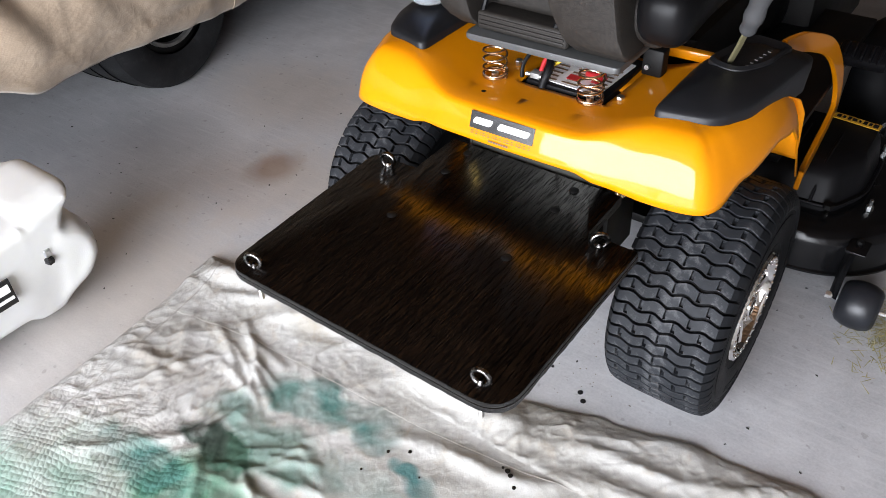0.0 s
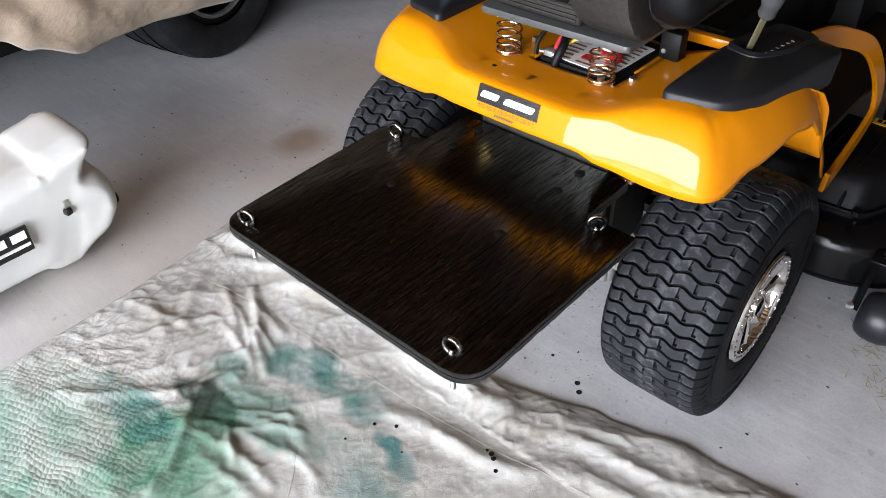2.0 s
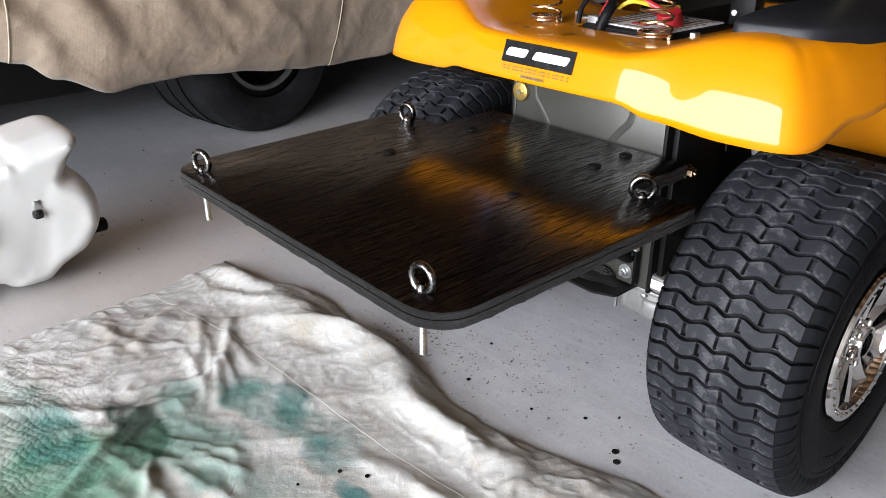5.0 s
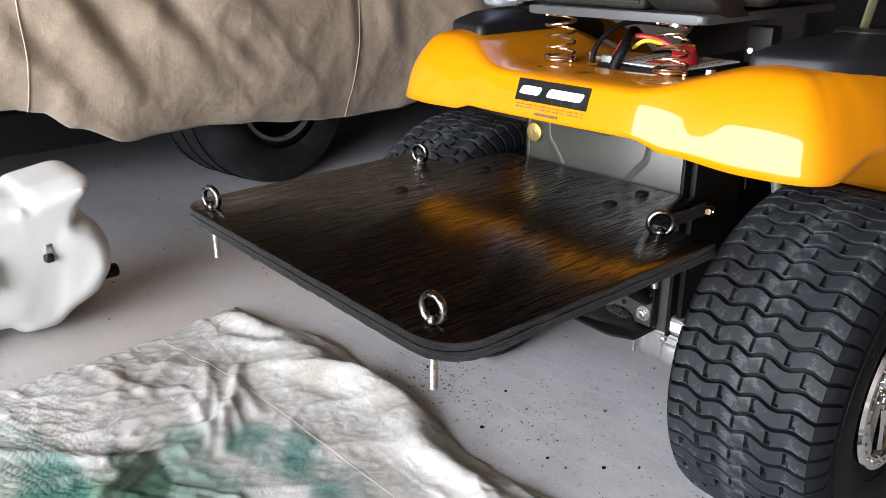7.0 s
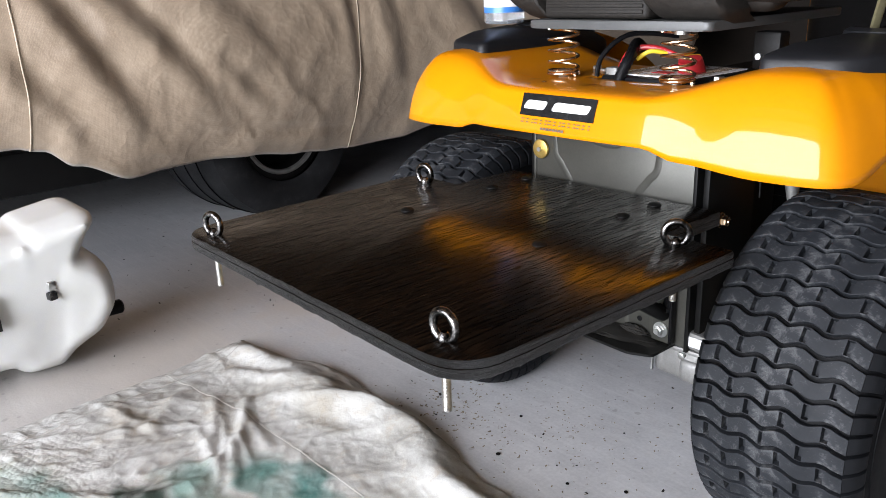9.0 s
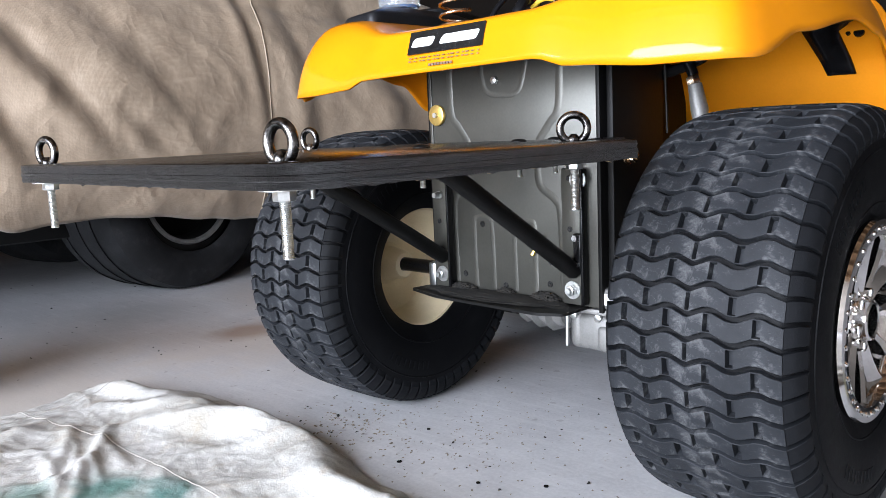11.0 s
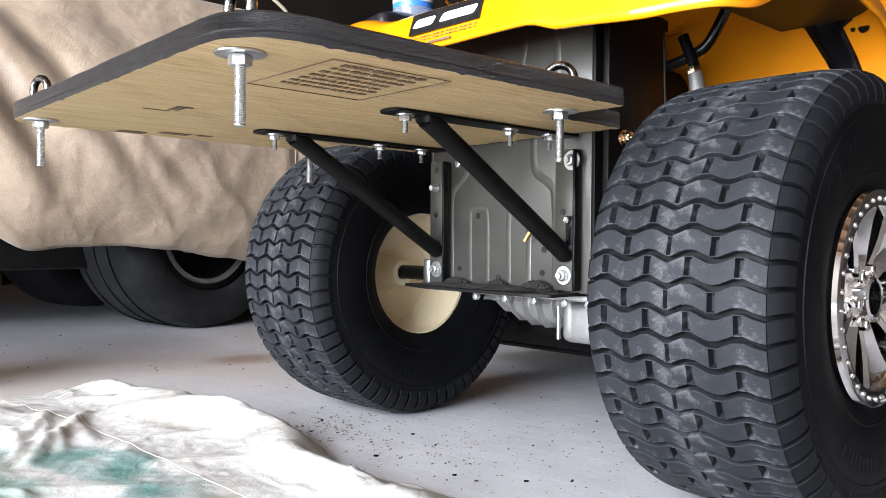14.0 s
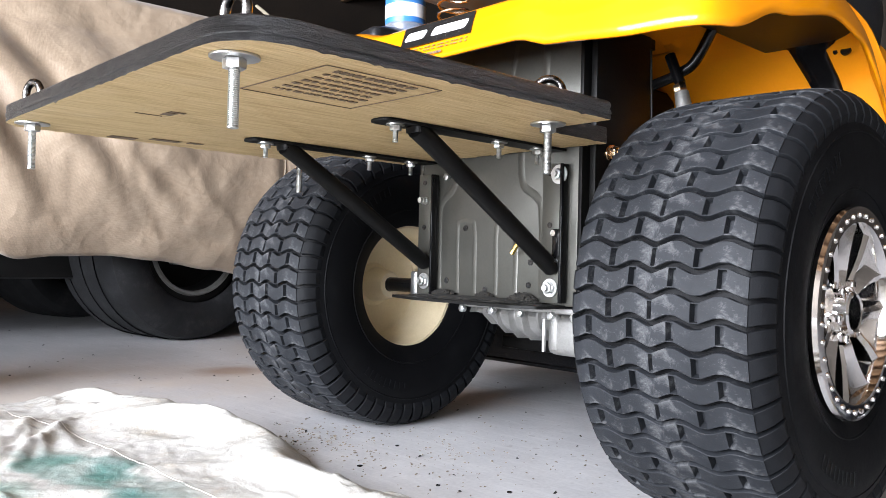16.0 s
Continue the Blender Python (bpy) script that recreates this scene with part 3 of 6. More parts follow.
bmesh.ops.translate(bm, vec=(0, 0, -0.08), verts=bm.verts[:])
solid("ground", bm, LAWN, "mown green lawn around the garage", "ground", kind="structure")


# ---- tyres ----
HALF = spline([(0, 0.2408, 0), (0.05, 0.2404, 0), (0.085, 0.2385, 0), (0.1015, 0.2340, 0), (0.1125, 0.222, 0), (0.1192, 0.201, 0), (0.1215, 0.18, 0), (0.118, 0.15, 0), (0.109, 0.125, 0), (0.099, 0.107, 0)], 6)
RUN = [0.0]
for a, b in zip(HALF, HALF[1:]):
    RUN.append(RUN[-1] + (b - a).length)


def on_tyre(s):
    """Point and outward normal (x, r) of the tyre's section, s metres from the middle of the tread."""
    i = max(k for k in range(len(RUN) - 1) if RUN[k] <= s)
    d = HALF[i + 1] - HALF[i]
    q = HALF[i] + d * ((s - RUN[i]) / d.length)
    d.normalize()
    return q, Vector((-d.y, d.x, 0))


ROWS_ROUND = 60
PITCH, SLOT, FIRST = 0.054, 0.0074, 0.0240  # length of a wave, width of a slot, first slot beside the middle
SHOULDER = 0.1005


def lug_mesh(sign, odd):
    """Half a row of the turf tread: a wavy bar with slots that runs out over the shoulder as a rib."""
    w = 0.0102
    slots = [FIRST, FIRST + PITCH] if odd else [0.0, FIRST + PITCH / 2]
    stops = {0.0, SHOULDER, SHOULDER + 0.0008, 0.108, 0.116, 0.126, 0.134} | {max(0.002, FIRST + PITCH * k / 8 - PITCH / 2 + 0.0001) for k in range(1, 15)}
    for c in slots:
        reach = SLOT / 2 if c else SLOT / 4
        stops = {q for q in stops if q == 0 or abs(q - c) > reach + 0.0012} | {q for q in (c - reach - 0.0006, c - reach, c + reach, c + reach + 0.0006) if q > 0}
    bm = bmesh.new()
    rows, stops = [], sorted(stops)
    for s in stops:
        ph = ((s - FIRST) / PITCH + 0.5) % 1.0
        wave = 0.0034 * (1 - 2 * min(1, max(0, (abs(ph - 0.5) * 2 - 0.18) / 0.64))) * min(1, max(0, (0.112 - s) / 0.012))
        slot = any(abs(s - c) <= (SLOT / 2 if c else SLOT / 4) + 1e-5 for c in slots)
        wide = w if s < SHOULDER + 0.0004 else 0.0105
        h = run(((0.0, 0.0095), (SHOULDER, 0.0095), (SHOULDER + 0.0008, 0.0084), (0.116, 0.0075), (0.128, 0.0050), (0.134, 0.0004)), s)
        q, n = on_tyre(s)
        row = []
        deep = 0.0005 if slot else h
        for v, up in ((-wide, -0.002), (-wide, h - 0.0006), (-wide + 0.0006, h), (-0.88 * wide, h), (-0.84 * wide, deep), (0.84 * wide, deep), (0.88 * wide, h), (wide - 0.0006, h), (wide, h - 0.0006), (wide, -0.002)):
            p = q + n * up
            a = (wave + v) / 0.25
            row.append(bm.verts.new((sign * p.x, p.y * math.sin(a), p.y * math.cos(a))))
        rows.append(row)
    for s, a, b in zip(stops, rows, rows[1:]):
        for i in range(9):
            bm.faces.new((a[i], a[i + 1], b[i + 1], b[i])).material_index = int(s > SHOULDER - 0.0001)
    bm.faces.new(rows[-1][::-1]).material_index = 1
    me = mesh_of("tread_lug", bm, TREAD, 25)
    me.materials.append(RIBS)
    return me


LUGS = [[lug_mesh(sign, odd) for sign in (-1, 1)] for odd in (False, True)]


def turf_tyre(parent, place, turn, wide=1.0, size=1.0):
    bm = bmesh.new()
    half = []
    for k in range(len(HALF)):
        half.append((HALF[k].x, HALF[k].y))
        for at in (0.142, 0.205):  # fine raised lines on the sidewall
            if k + 1 < len(HALF) and RUN[k] <= at < RUN[k + 1]:
                for s, up in ((at, 0.0), (at + 0.0008, 0.0012), (at + 0.0020, 0.0012), (at + 0.0028, 0.0)):
                    q, n = on_tyre(s)
                    half.append((q.x + n.x * up, q.y + n.y * up))
    prof = [(-x, r) for x, r in half[::-1]] + half[1:] + [(0.085, 0.113), (-0.085, 0.113), (-half[-1][0], half[-1][1])]
    lathe(bm, prof, 96)
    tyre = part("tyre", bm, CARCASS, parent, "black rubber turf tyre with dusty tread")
    tyre.matrix_basis = Matrix.Translation(place) @ pose(0, 0, 0, turn) @ Matrix.Diagonal((wide, size, size, 1))
    for side in (-1, 1):  # raised marks on the sidewall
        bm = bmesh.new()
        for base in (0.35, 2.45, 4.55):
            for k in range(9):
                was = set(bm.verts)
                box(bm, (0, 0, 0), (0.0022, 0.0065, 0.015))
                bmesh.ops.transform(bm, matrix=pose(0, 0, 0, math.degrees(base + 0.065 * k)) @ Matrix.Translation((side * 0.1212, 0, 0.178)), verts=[v for v in bm.verts if v not in was])
        tagged(part("sidewall_mark", bm, CARCASS, tyre), kind="stuff")
    for k in range(ROWS_ROUND):
        for half, me in enumerate(LUGS[k % 2]):
            lug = new("tread_lug", me)
            lug.parent = tyre
            lug.matrix_basis = pose(0, 0, 0, 360 / ROWS_ROUND * k)
    return tyre


# ---- the tractor ----
tractor = thing("lawn_tractor", "yellow and black ride-on lawn tractor parked on the concrete floor", "lawn tractor")
AXLE_Y, AXLE_Z = 0.632, 0.2478
TRACK = {-1: 0.3605, 1: 0.3712}


def linear(table, v):
    for (a, p), (b, q) in zip(table, table[1:]):
        if v <= b:
            return p + (q - p) * (v - a) / (b - a)
    return table[-1][1]


def deck_z(x):
    return run(((0.0, 0.633), (0.12, 0.634), (0.29, 0.672), (1, 0.672)), abs(x))


def fender_body():
    side = spline([(0, 0.430, 0), (0.10, 0.431, 0), (0.20, 0.435, 0), (0.30, 0.443, 0), (0.352, 0.449, 0), (0.384, 0.462, 0), (0.401, 0.489, 0), (0.414, 0.535, 0), (0.430, 0.60, 0), (0.442, 0.68, 0), (0.443, 0.76, 0), (0.438, 0.84, 0), (0.433, 0.92, 0), (0.431, 0.985, 0)], 7)
    path = [Vector((-p.x, p.y, 0)) for p in side[::-1]] + [p.copy() for p in side[1:]]
    n = len(path)

    def bottom(p):
        if p.y < 0.485:
            return run(((-1, 0.553), (-0.31, 0.552), (-0.225, 0.555), (-0.18, 0.566), (0, 0.567), (0.145, 0.568), (0.195, 0.555), (0.31, 0.547), (1, 0.546)), p.x)
        return run(((0.485, 0.548), (0.565, 0.576), (0.68, 0.594), (0.75, 0.580), (0.83, 0.527), (0.90, 0.45), (0.985, 0.345)), p.y)

    bm = bmesh.new()
    steep = ((0, 0), (0.3, 0.0045), (0.6, 0.0098), (0.86, 0.0165), (0.93, 0.024), (0.97, 0.037), (0.99, 0.058), (1.0, 0.085))
    sloped = ((0, 0.088), (0.004, 0.063), (0.009, 0.052), (0.018, 0.0415), (0.032, 0.0308), (0.045, 0.0232), (0.060, 0.0158), (0.080, 0.0090), (0.10, 0.0047), (0.124, 0.0))  # by depth below the top
    shape = (0, 0.1, 0.2, 0.3, 0.4, 0.5, 0.6, 0.68, 0.75, 0.81, 0.86, 0.9, 0.93, 0.95, 0.97, 0.982, 0.99, 1.0)
    rows = []
    for up in shape:
        row = []
        for i, p in enumerate(path):
            low, high = bottom(p), deck_z(p.x)
            high -= linear(((0.75, 0.0), (0.80, 0.012), (0.85, 0.050), (0.915, 0.132), (0.985, 0.245)), max(0.75, p.y))  # the front leg falls away
            lean = run(((0.13, 0.0), (0.27, 1.0)), abs(p.x))
            off = linear(steep, up) * (1 - lean) + linear(sloped, (high - low) * (1 - up)) * lean
            off *= 1 - 0.6 * max(0, (p.y - 0.86) / 0.125)
            inward = Vector((-math.copysign(max(0.0, min(1.0, (abs(p.x) - 0.31) / 0.09)), p.x), max(0.0, min(1.0, 1 - (p.y - 0.445) / 0.11)), 0))
            q = p + inward * off
            row.append(bm.verts.new((q.x, q.y, low + (high - low) * up)))
        rows.append(row)
    for a, b in zip(rows, rows[1:]):
        for i in range(n - 1):
            bm.faces.new((a[i], a[i + 1], b[i + 1], b[i]))
    inner = rows[-1]
    cols, last = 44, None
    for i in range(n // 2):
        left, right = inner[i], inner[n - 1 - i]
        row = [left]
        for k in range(1, cols):
            x = left.co.x + (right.co.x - left.co.x) * k / cols
            row.append(bm.verts.new((x, left.co.y, deck_z(x) + left.co.z - deck_z(left.co.x))))
        row.append(right)
        if last and left.co.y < 0.93:
            for k in range(cols):
                bm.faces.new((last[k], last[k + 1], row[k + 1], row[k]))
        last = row
    holes = []
    for f in bm.faces:
        c = f.calc_center_median()
        if -0.05 < c.x < 0.14 and 0.572 < c.y < 0.79 and c.z > 0.62:
            holes.append(f)
        elif abs(c.x) < 0.17 and c.y > 0.86:
            holes.append(f)
    bmesh.ops.delete(bm, geom=holes, context="FACES")
    ob = part("fender_body", bm, YELLOW, tractor, "glossy yellow rear fender shell", 50)
    ob.data.materials.append(UNDERSIDE)
    skin = ob.modifiers.new("thickness", "SOLIDIFY")
    skin.thickness, skin.material_offset = 0.004, 1
    return ob


fender_body()
WELL = ((0.33, 0.925), (0.48, 0.895), (0.56, 0.866), (0.61, 0.828), (0.64, 0.77), (0.658, 0.68), (0.672, 0.60))  # height and depth of the well's front wall
for side in (-1, 1):  # wheel wells in front of the rear tyres
    bm = bmesh.new()
    levels = [0.437 + 0.0097 * k for k in range(14)] + [0.575 + 0.0074 * k for k in range(13)]
    rings(bm, [[Vector((side * min(x, 0.43 - linear(((0, 0.08), (0.009, 0.047), (0.018, 0.034), (0.032, 0.021), (0.05, 0.01), (0.1, 0)), 0.672 - min(z, 0.668))), linear(WELL, z) + 0.03 * max(0, 0.16 - x), min(z, deck_z(x) - 0.006))) for z in levels] for x in [0.02 + 0.0228 * k for k in range(19)]], closed=False, cap=False)
    well = part("wheel_well", bm, UNDERSIDE, tractor, "orange-yellow inside of the fender", 50)
    well.modifiers.new("thickness", "SOLIDIFY").thickness = 0.003
    # opening with a black strap hanging out of it
    lefts, rights = ((0.540, 0.336), (0.606, 0.312), (0.618, 0.296), (0.648, 0.268)), ((0.540, 0.374), (0.600, 0.360), (0.607, 0.381), (0.620, 0.379), (0.648, 0.345))
    bm = bmesh.new()
    rings(bm, [[Vector((side * (linear(lefts, z) * (1 - k) + linear(rights, z) * k), linear(WELL, z) - 0.004, z)) for k in (0, 0.33, 0.67, 1)] for z in [0.540 + 0.0072 * j for j in range(16)]], closed=False, cap=False)
    slot = part("well_slot", bm, BLACKMETAL, well, "black strap in an opening of the well")
    slot.modifiers.new("thickness", "SOLIDIFY").thickness = 0.003
    for k in range(4):
        part("strap_dot", boxed((side * (0.343 + 0.007 * k), run(WELL, 0.567) - 0.0055, 0.567), (0.002, 0.002, 0.002)), ALLOY, slot)
    part("slot_label", boxed((side * 0.293, run(WELL, 0.638) - 0.010, 0.638), (0.026, 0.002, 0.026), 0, pose(0, 0, 0, 52)), PAPER, slot, "white paper label")
    for x, z, r in ((0.270, 0.622, 0.0055), (0.386, 0.592, 0.007), (0.372, 0.592, 0.003)):
        part("well_hole", prism(bmesh.new(), circle(r, 16), 0, 0.003, Matrix.Translation((side * x, run(WELL, z) - 0.0015, z)) @ pose(0, 0, 0, 70)), DECAL_BLACK, well)

# side rail of the foot well
for side in (-1, 1):
    bm = bmesh.new()
    rail = spline([(0.35, 0.905, 0.660), (0.355, 1.00, 0.638), (0.362, 1.08, 0.612), (0.382, 1.21, 0.552), (0.397, 1.29, 0.475), (0.406, 1.34, 0.39), (0.411, 1.31, 0.335), (0.42, 1.09, 0.30), (0.434, 0.985, 0.335)], 8)
    loops = []
    for i, p in enumerate(rail):
        d = (rail[min(i + 1, len(rail) - 1)] - rail[max(i - 1, 0)]).normalized()
        across = Vector((1, 0, 0)).cross(d).normalized()
        w, t = 0.021, 0.006
        loops.append([Vector((side * q.x, q.y, q.z)) for q in (p + across * w + Vector((t, 0, 0)), p - across * w + Vector((t, 0, 0)), p - across * w - Vector((t, 0, 0)), p + across * w - Vector((t, 0, 0)))])
    rings(bm, loops)
    bmesh.ops.bevel(bm, geom=bm.edges[:], offset=0.002, segments=1, affect="EDGES")
    part("side_rail", bm, YELLOW, tractor, "yellow side rail of the foot well")


def fall(y):
    return 0.03 * max(0, (y - 0.79) / 0.15) ** 1.4


def console(side):
    plan = [(0.248, 0.521), (0.356, 0.544), (0.388, 0.62), (0.408, 0.74), (0.420, 0.86), (0.408, 0.925), (0.29, 0.93), (0.248, 0.72)]
    plan = rounded([(side * x, y) for x, y in plan], [0.02, 0.03, 0.02, 0.02, 0.02, 0.03, 0.03, 0.03])
    if side < 0:
        plan = plan[::-1]
    cx, cy = side * 0.325, 0.72
    bm = bmesh.new()
    loops = []
    for z, k in ((0.620, 0.97), (0.656, 0.99), (0.664, 1.0), (0.679, 0.994), (0.6815, 0.983), (0.684, 0.968), (0.688, 0.90), (0.696, 0.74), (0.701, 0.45)):
        loops.append([Vector((cx + (x - cx) * k, cy + (y - cy) * k, max(0.60, z - fall(cy + (y - cy) * k)))) for x, y in plan])
    rings(bm, loops)
    ob = part("console", bm, CONSOLE, tractor, "black plastic console on the fender", 40)
    # raised hump round the lever or cup
    hump = bmesh.new()
    plan = rounded([(side * 0.262, 0.70), (side * 0.33, 0.68), (side * 0.372, 0.74), (side * 0.385, 0.87), (side * 0.295, 0.90)], 0.03)
    rings(hump, [[Vector((side * 0.325 + (x - side * 0.325) * k, 0.79 + (y - 0.79) * k, z - fall(0.79 + (y - 0.79) * k))) for x, y in plan] for z, k in ((0.690, 1.0), (0.703, 0.95), (0.707, 0.86), (0.700, 0.74), (0.694, 0.5))])
    part("lever_hump", hump, CONSOLE, ob)
    return ob


right_console = console(1)
console(-1)
part("lever_slot", boxed((0.312, 0.76, 0.6955), (0.016, 0.12, 0.004), 0.001, pose(0, 0, 0, 0, 0, -8)), DECAL_BLACK, right_console)
bm = bmesh.new()
for k in range(7):
    box(bm, (0.334 + 0.003 * k, 0.71 + 0.015 * k, 0.7005), (0.006, 0.002, 0.002))
part("height_marks", bm, ALLOY, right_console)
bm = sweep(bmesh.new(), [(0.305, 0.725, 0.70), (0.322, 0.70, 0.745), (0.335, 0.685, 0.785)], 0.0065, 8, flat=0.6)
lever = part("height_lever", bm, surface("olive_zinc_rod", (0.30, 0.27, 0.15), (0.42, 0.38, 0.22), 0.4, metal=0.8), tractor, "cutting height lever with a grey rubber grip")
bm = sweep(bmesh.new(), spline([(0.334, 0.687, 0.782), (0.343, 0.674, 0.81), (0.355, 0.655, 0.86), (0.366, 0.64, 0.90), (0.372, 0.632, 0.925)], 5), [0.013 + 0.004 * min(1, k / 6) + 0.0012 * math.sin(k * 1.4) for k in range(21)], 14)
part("grip", bm, GREYRUB, lever)


def seat():
    cx = 0.02
    plan = rounded([(-0.157, 0.540), (0.165, 0.553), (0.165, 0.95), (-0.157, 0.95)], 0.012)
    part("seat_plate", prism(bmesh.new(), plan, 0.709, 0.722, bevel=0.003), SEATSTEEL, tractor, "dark grey pressed seat mounting plate")
    part("plate_screw", prism(bmesh.new(), circle(0.011, 20), 0.704, 0.7085, Matrix.Translation((0.113, 0.566, 0))), ZINC, tractor)
    part("seat_shell", box(bmesh.new(), (cx, 0.81, 0.785), (0.45, 0.40, 0.085), 0.03, None, 4), SEATPL, tractor, "grey-brown textured plastic seat shell")
    part("seat_cushion", box(bmesh.new(), (cx, 0.83, 0.845), (0.42, 0.42, 0.07), 0.03, None, 4), VINYL, tractor, "black vinyl seat cushion")
    lean = pose(0, 0, 0, 6)
    back = Matrix.Translation((cx, 0.615, 0.775)) @ lean
    part("backrest", box(bmesh.new(), (-0.01, 0.06, 0.22), (0.43, 0.09, 0.46), 0.04, None, 4), VINYL, tractor, "black vinyl backrest").matrix_basis = back
    bm = box(bmesh.new(), (-0.045, 0.592, 0.742), (0.20, 0.055, 0.038), 0.008, None, 3)
    box(bm, (0.0, 0.66, 0.77), (0.42, 0.06, 0.08), 0.02, None, 3)
    shell = part("backrest_shell", bm, SEATPL, tractor, "grey-brown backrest shell with two broad ribs")
    for z, y in ((0.734, 0.5640), (0.7425, 0.5635), (0.751, 0.5645)):
        part("groove_line", boxed((-0.045, y, z), (0.185, 0.004, 0.0055), 0.0015), SEATPL, shell)
    front = ((0.716, 0.600), (0.728, 0.570), (0.745, 0.556), (0.775, 0.549), (0.84, 0.540), (1.05, 0.512))
    for left, right in ((((0.716, -0.170), (0.757, -0.222), (0.80, -0.236), (1.05, -0.24)), ((0.716, -0.140), (0.757, -0.152), (0.80, -0.158), (1.05, -0.165))),
                        (((0.716, 0.072), (0.757, 0.042), (0.815, 0.017), (1.05, -0.005)), ((0.716, 0.165), (0.735, 0.176), (0.775, 0.162), (0.84, 0.154), (1.05, 0.15)))):
        bm = bmesh.new()
        loops = []
        for z in (0.716, 0.722, 0.728, 0.736, 0.745, 0.757, 0.775, 0.795, 0.815, 0.84, 0.88, 0.95, 1.05):
            xl, xr, y = linear(left, z), linear(right, z), linear(front, z)
            loops.append([Vector((xl + (xr - xl) * k, y + dy, z)) for k, dy in ((0, 0.07), (0, 0.012), (0.035, 0.003), (0.1, 0), (0.9, 0), (0.965, 0.003), (1, 0.012), (1, 0.07))])
        rings(bm, loops)
        rib = part("rib", bm, SEATPL, shell)
    for x in (-0.136, 0.024):  # dark moulded lips beside the ribs
        bm = sweep(bmesh.new(), spline([(x, 0.585, 0.735), (x, 0.572, 0.75), (x + 0.002, 0.585, 0.79), (x + 0.003, 0.58, 0.9)], 5), 0.006, 8)
        part("moulded_lip", bm, VINYL, shell)
    part("armrest_bolster", box(bmesh.new(), (0.205, 0.06, 0.05), (0.10, 0.24, 0.11), 0.04, None, 4), VINYL, tractor, "black vinyl seat bolster").matrix_basis = back
    hinge = part("seat_hinge", boxed((0.168, 0.715, 0.672), (0.042, 0.03, 0.055), 0.004), DULL, tractor)
    part("bolt", prism(bmesh.new(), hexagon(0.005), 0, 0.006, Matrix.Translation((0.160, 0.699, 0.664)) @ FACE), ZINC, hinge)


seat()


def coil(name, base, height, turns, r, wire, material):
    n = int(turns * 22)
    path = []
    for k in range(n + 1):
        a = 2 * math.pi * turns * k / n
        t = k / n
        z = height * (0.10 * t * 3 if t < 1 / 3 else 0.10 + 0.90 * (t - 1 / 3) / (2 / 3))
        path.append((base[0] + r * math.cos(a), base[1] + r * math.sin(a), base[2] + z))
    return part(name, sweep(bmesh.new(), path, wire, 8), material, tractor, "bright coil spring under the seat")


coil("seat_spring", (-0.098, 0.560, 0.637), 0.072, 5.6, 0.0235, 0.0024, SPRING)
coil("seat_spring", (0.108, 0.568, 0.637), 0.072, 5.6, 0.0235, 0.0024, SPRING)
for x, y in ((-0.098, 0.560), (0.108, 0.568)):
    part("spring_bolt", prism(bmesh.new(), hexagon(0.008), 0.634, 0.644, Matrix.Translation((x, y, 0))), ZINC, tractor)
for x, y in ((-0.085, 0.63), (0.155, 0.60)):
    part("deck_nut", prism(bmesh.new(), hexagon(0.008), 0.633, 0.645, Matrix.Translation((x, y, 0)), 0.001), ZINC, tractor)
for x, y in ((-0.085, 0.50), (0.10, 0.505)):
    part("deck_hole", prism(bmesh.new(), circle(0.005, 12), 0.6325, 0.6335, Matrix.Translation((x, y, 0))), DECAL_BLACK, tractor)

battery = part("battery", boxed((0.045, 0.675, 0.588), (0.17, 0.19, 0.10), 0.006), BLACKPL, tractor, "battery with a white printed warning label")
part("battery_label", boxed((0.048, 0.665, 0.6395), (0.14, 0.15, 0.002), 0, pose(0, 0, 0, 0, 0, -3)), PAPER, battery, "white printed warning label")
bm = bmesh.new()
for k in range(9):
    for j in range(3):
        wide = 0.036 - 0.008 * ((k * 5 + j * 3) % 3) / 2
        box(bm, (0.0 + 0.048 * j, 0.60 + 0.0155 * k, 0.6409), (wide, 0.005, 0.001))
part("label_print", bm, INK, battery)
for x, y, sx, sy in ((0.045, 0.625, 0.028, 0.02), (0.09, 0.64, 0.022, 0.03), (0.03, 0.72, 0.06, 0.012)):
    part("label_red_panel", boxed((x, y, 0.6416), (sx, sy, 0.001)), RED, battery)
part("terminal_cap", sweep(bmesh.new(), [(0.075, 0.66, 0.62), (0.075, 0.655, 0.645), (0.075, 0.65, 0.66)], [0.022, 0.021, 0.018], 12), RED, battery, "red terminal cap")
part("terminal_post", boxed((-0.025, 0.598, 0.632), (0.022, 0.022, 0.034), 0.003), ALLOY, battery, "grey lead terminal clamp")
part("terminal_bolt", sweep(bmesh.new(), [(-0.045, 0.592, 0.642), (-0.01, 0.592, 0.642)], 0.005, 8), ZINC, battery)


def hose(name, pts, r, material, ribs=False):
    path = spline(pts, 10)
    radii = [r * (1.0 + (0.14 if k % 2 else 0.0)) for k in range(len(path))] if ribs else r
    return part(name, sweep(bmesh.new(), path, radii, 10), material, tractor)


hose("corrugated_conduit", [(0.0, 0.575, 0.60), (0.0, 0.578, 0.635), (0.003, 0.60, 0.668), (-0.03, 0.66, 0.68), (-0.06, 0.72, 0.665)], 0.008, BLACKPL, True)
hose("black_cable", [(-0.05, 0.585, 0.61), (-0.055, 0.60, 0.66), (-0.03, 0.64, 0.695), (0.02, 0.70, 0.69)], 0.004, BLACKPL)
hose("red_cable", [(-0.02, 0.60, 0.64), (-0.015, 0.625, 0.672), (0.02, 0.645, 0.675), (0.075, 0.655, 0.655)], 0.0045, RED)
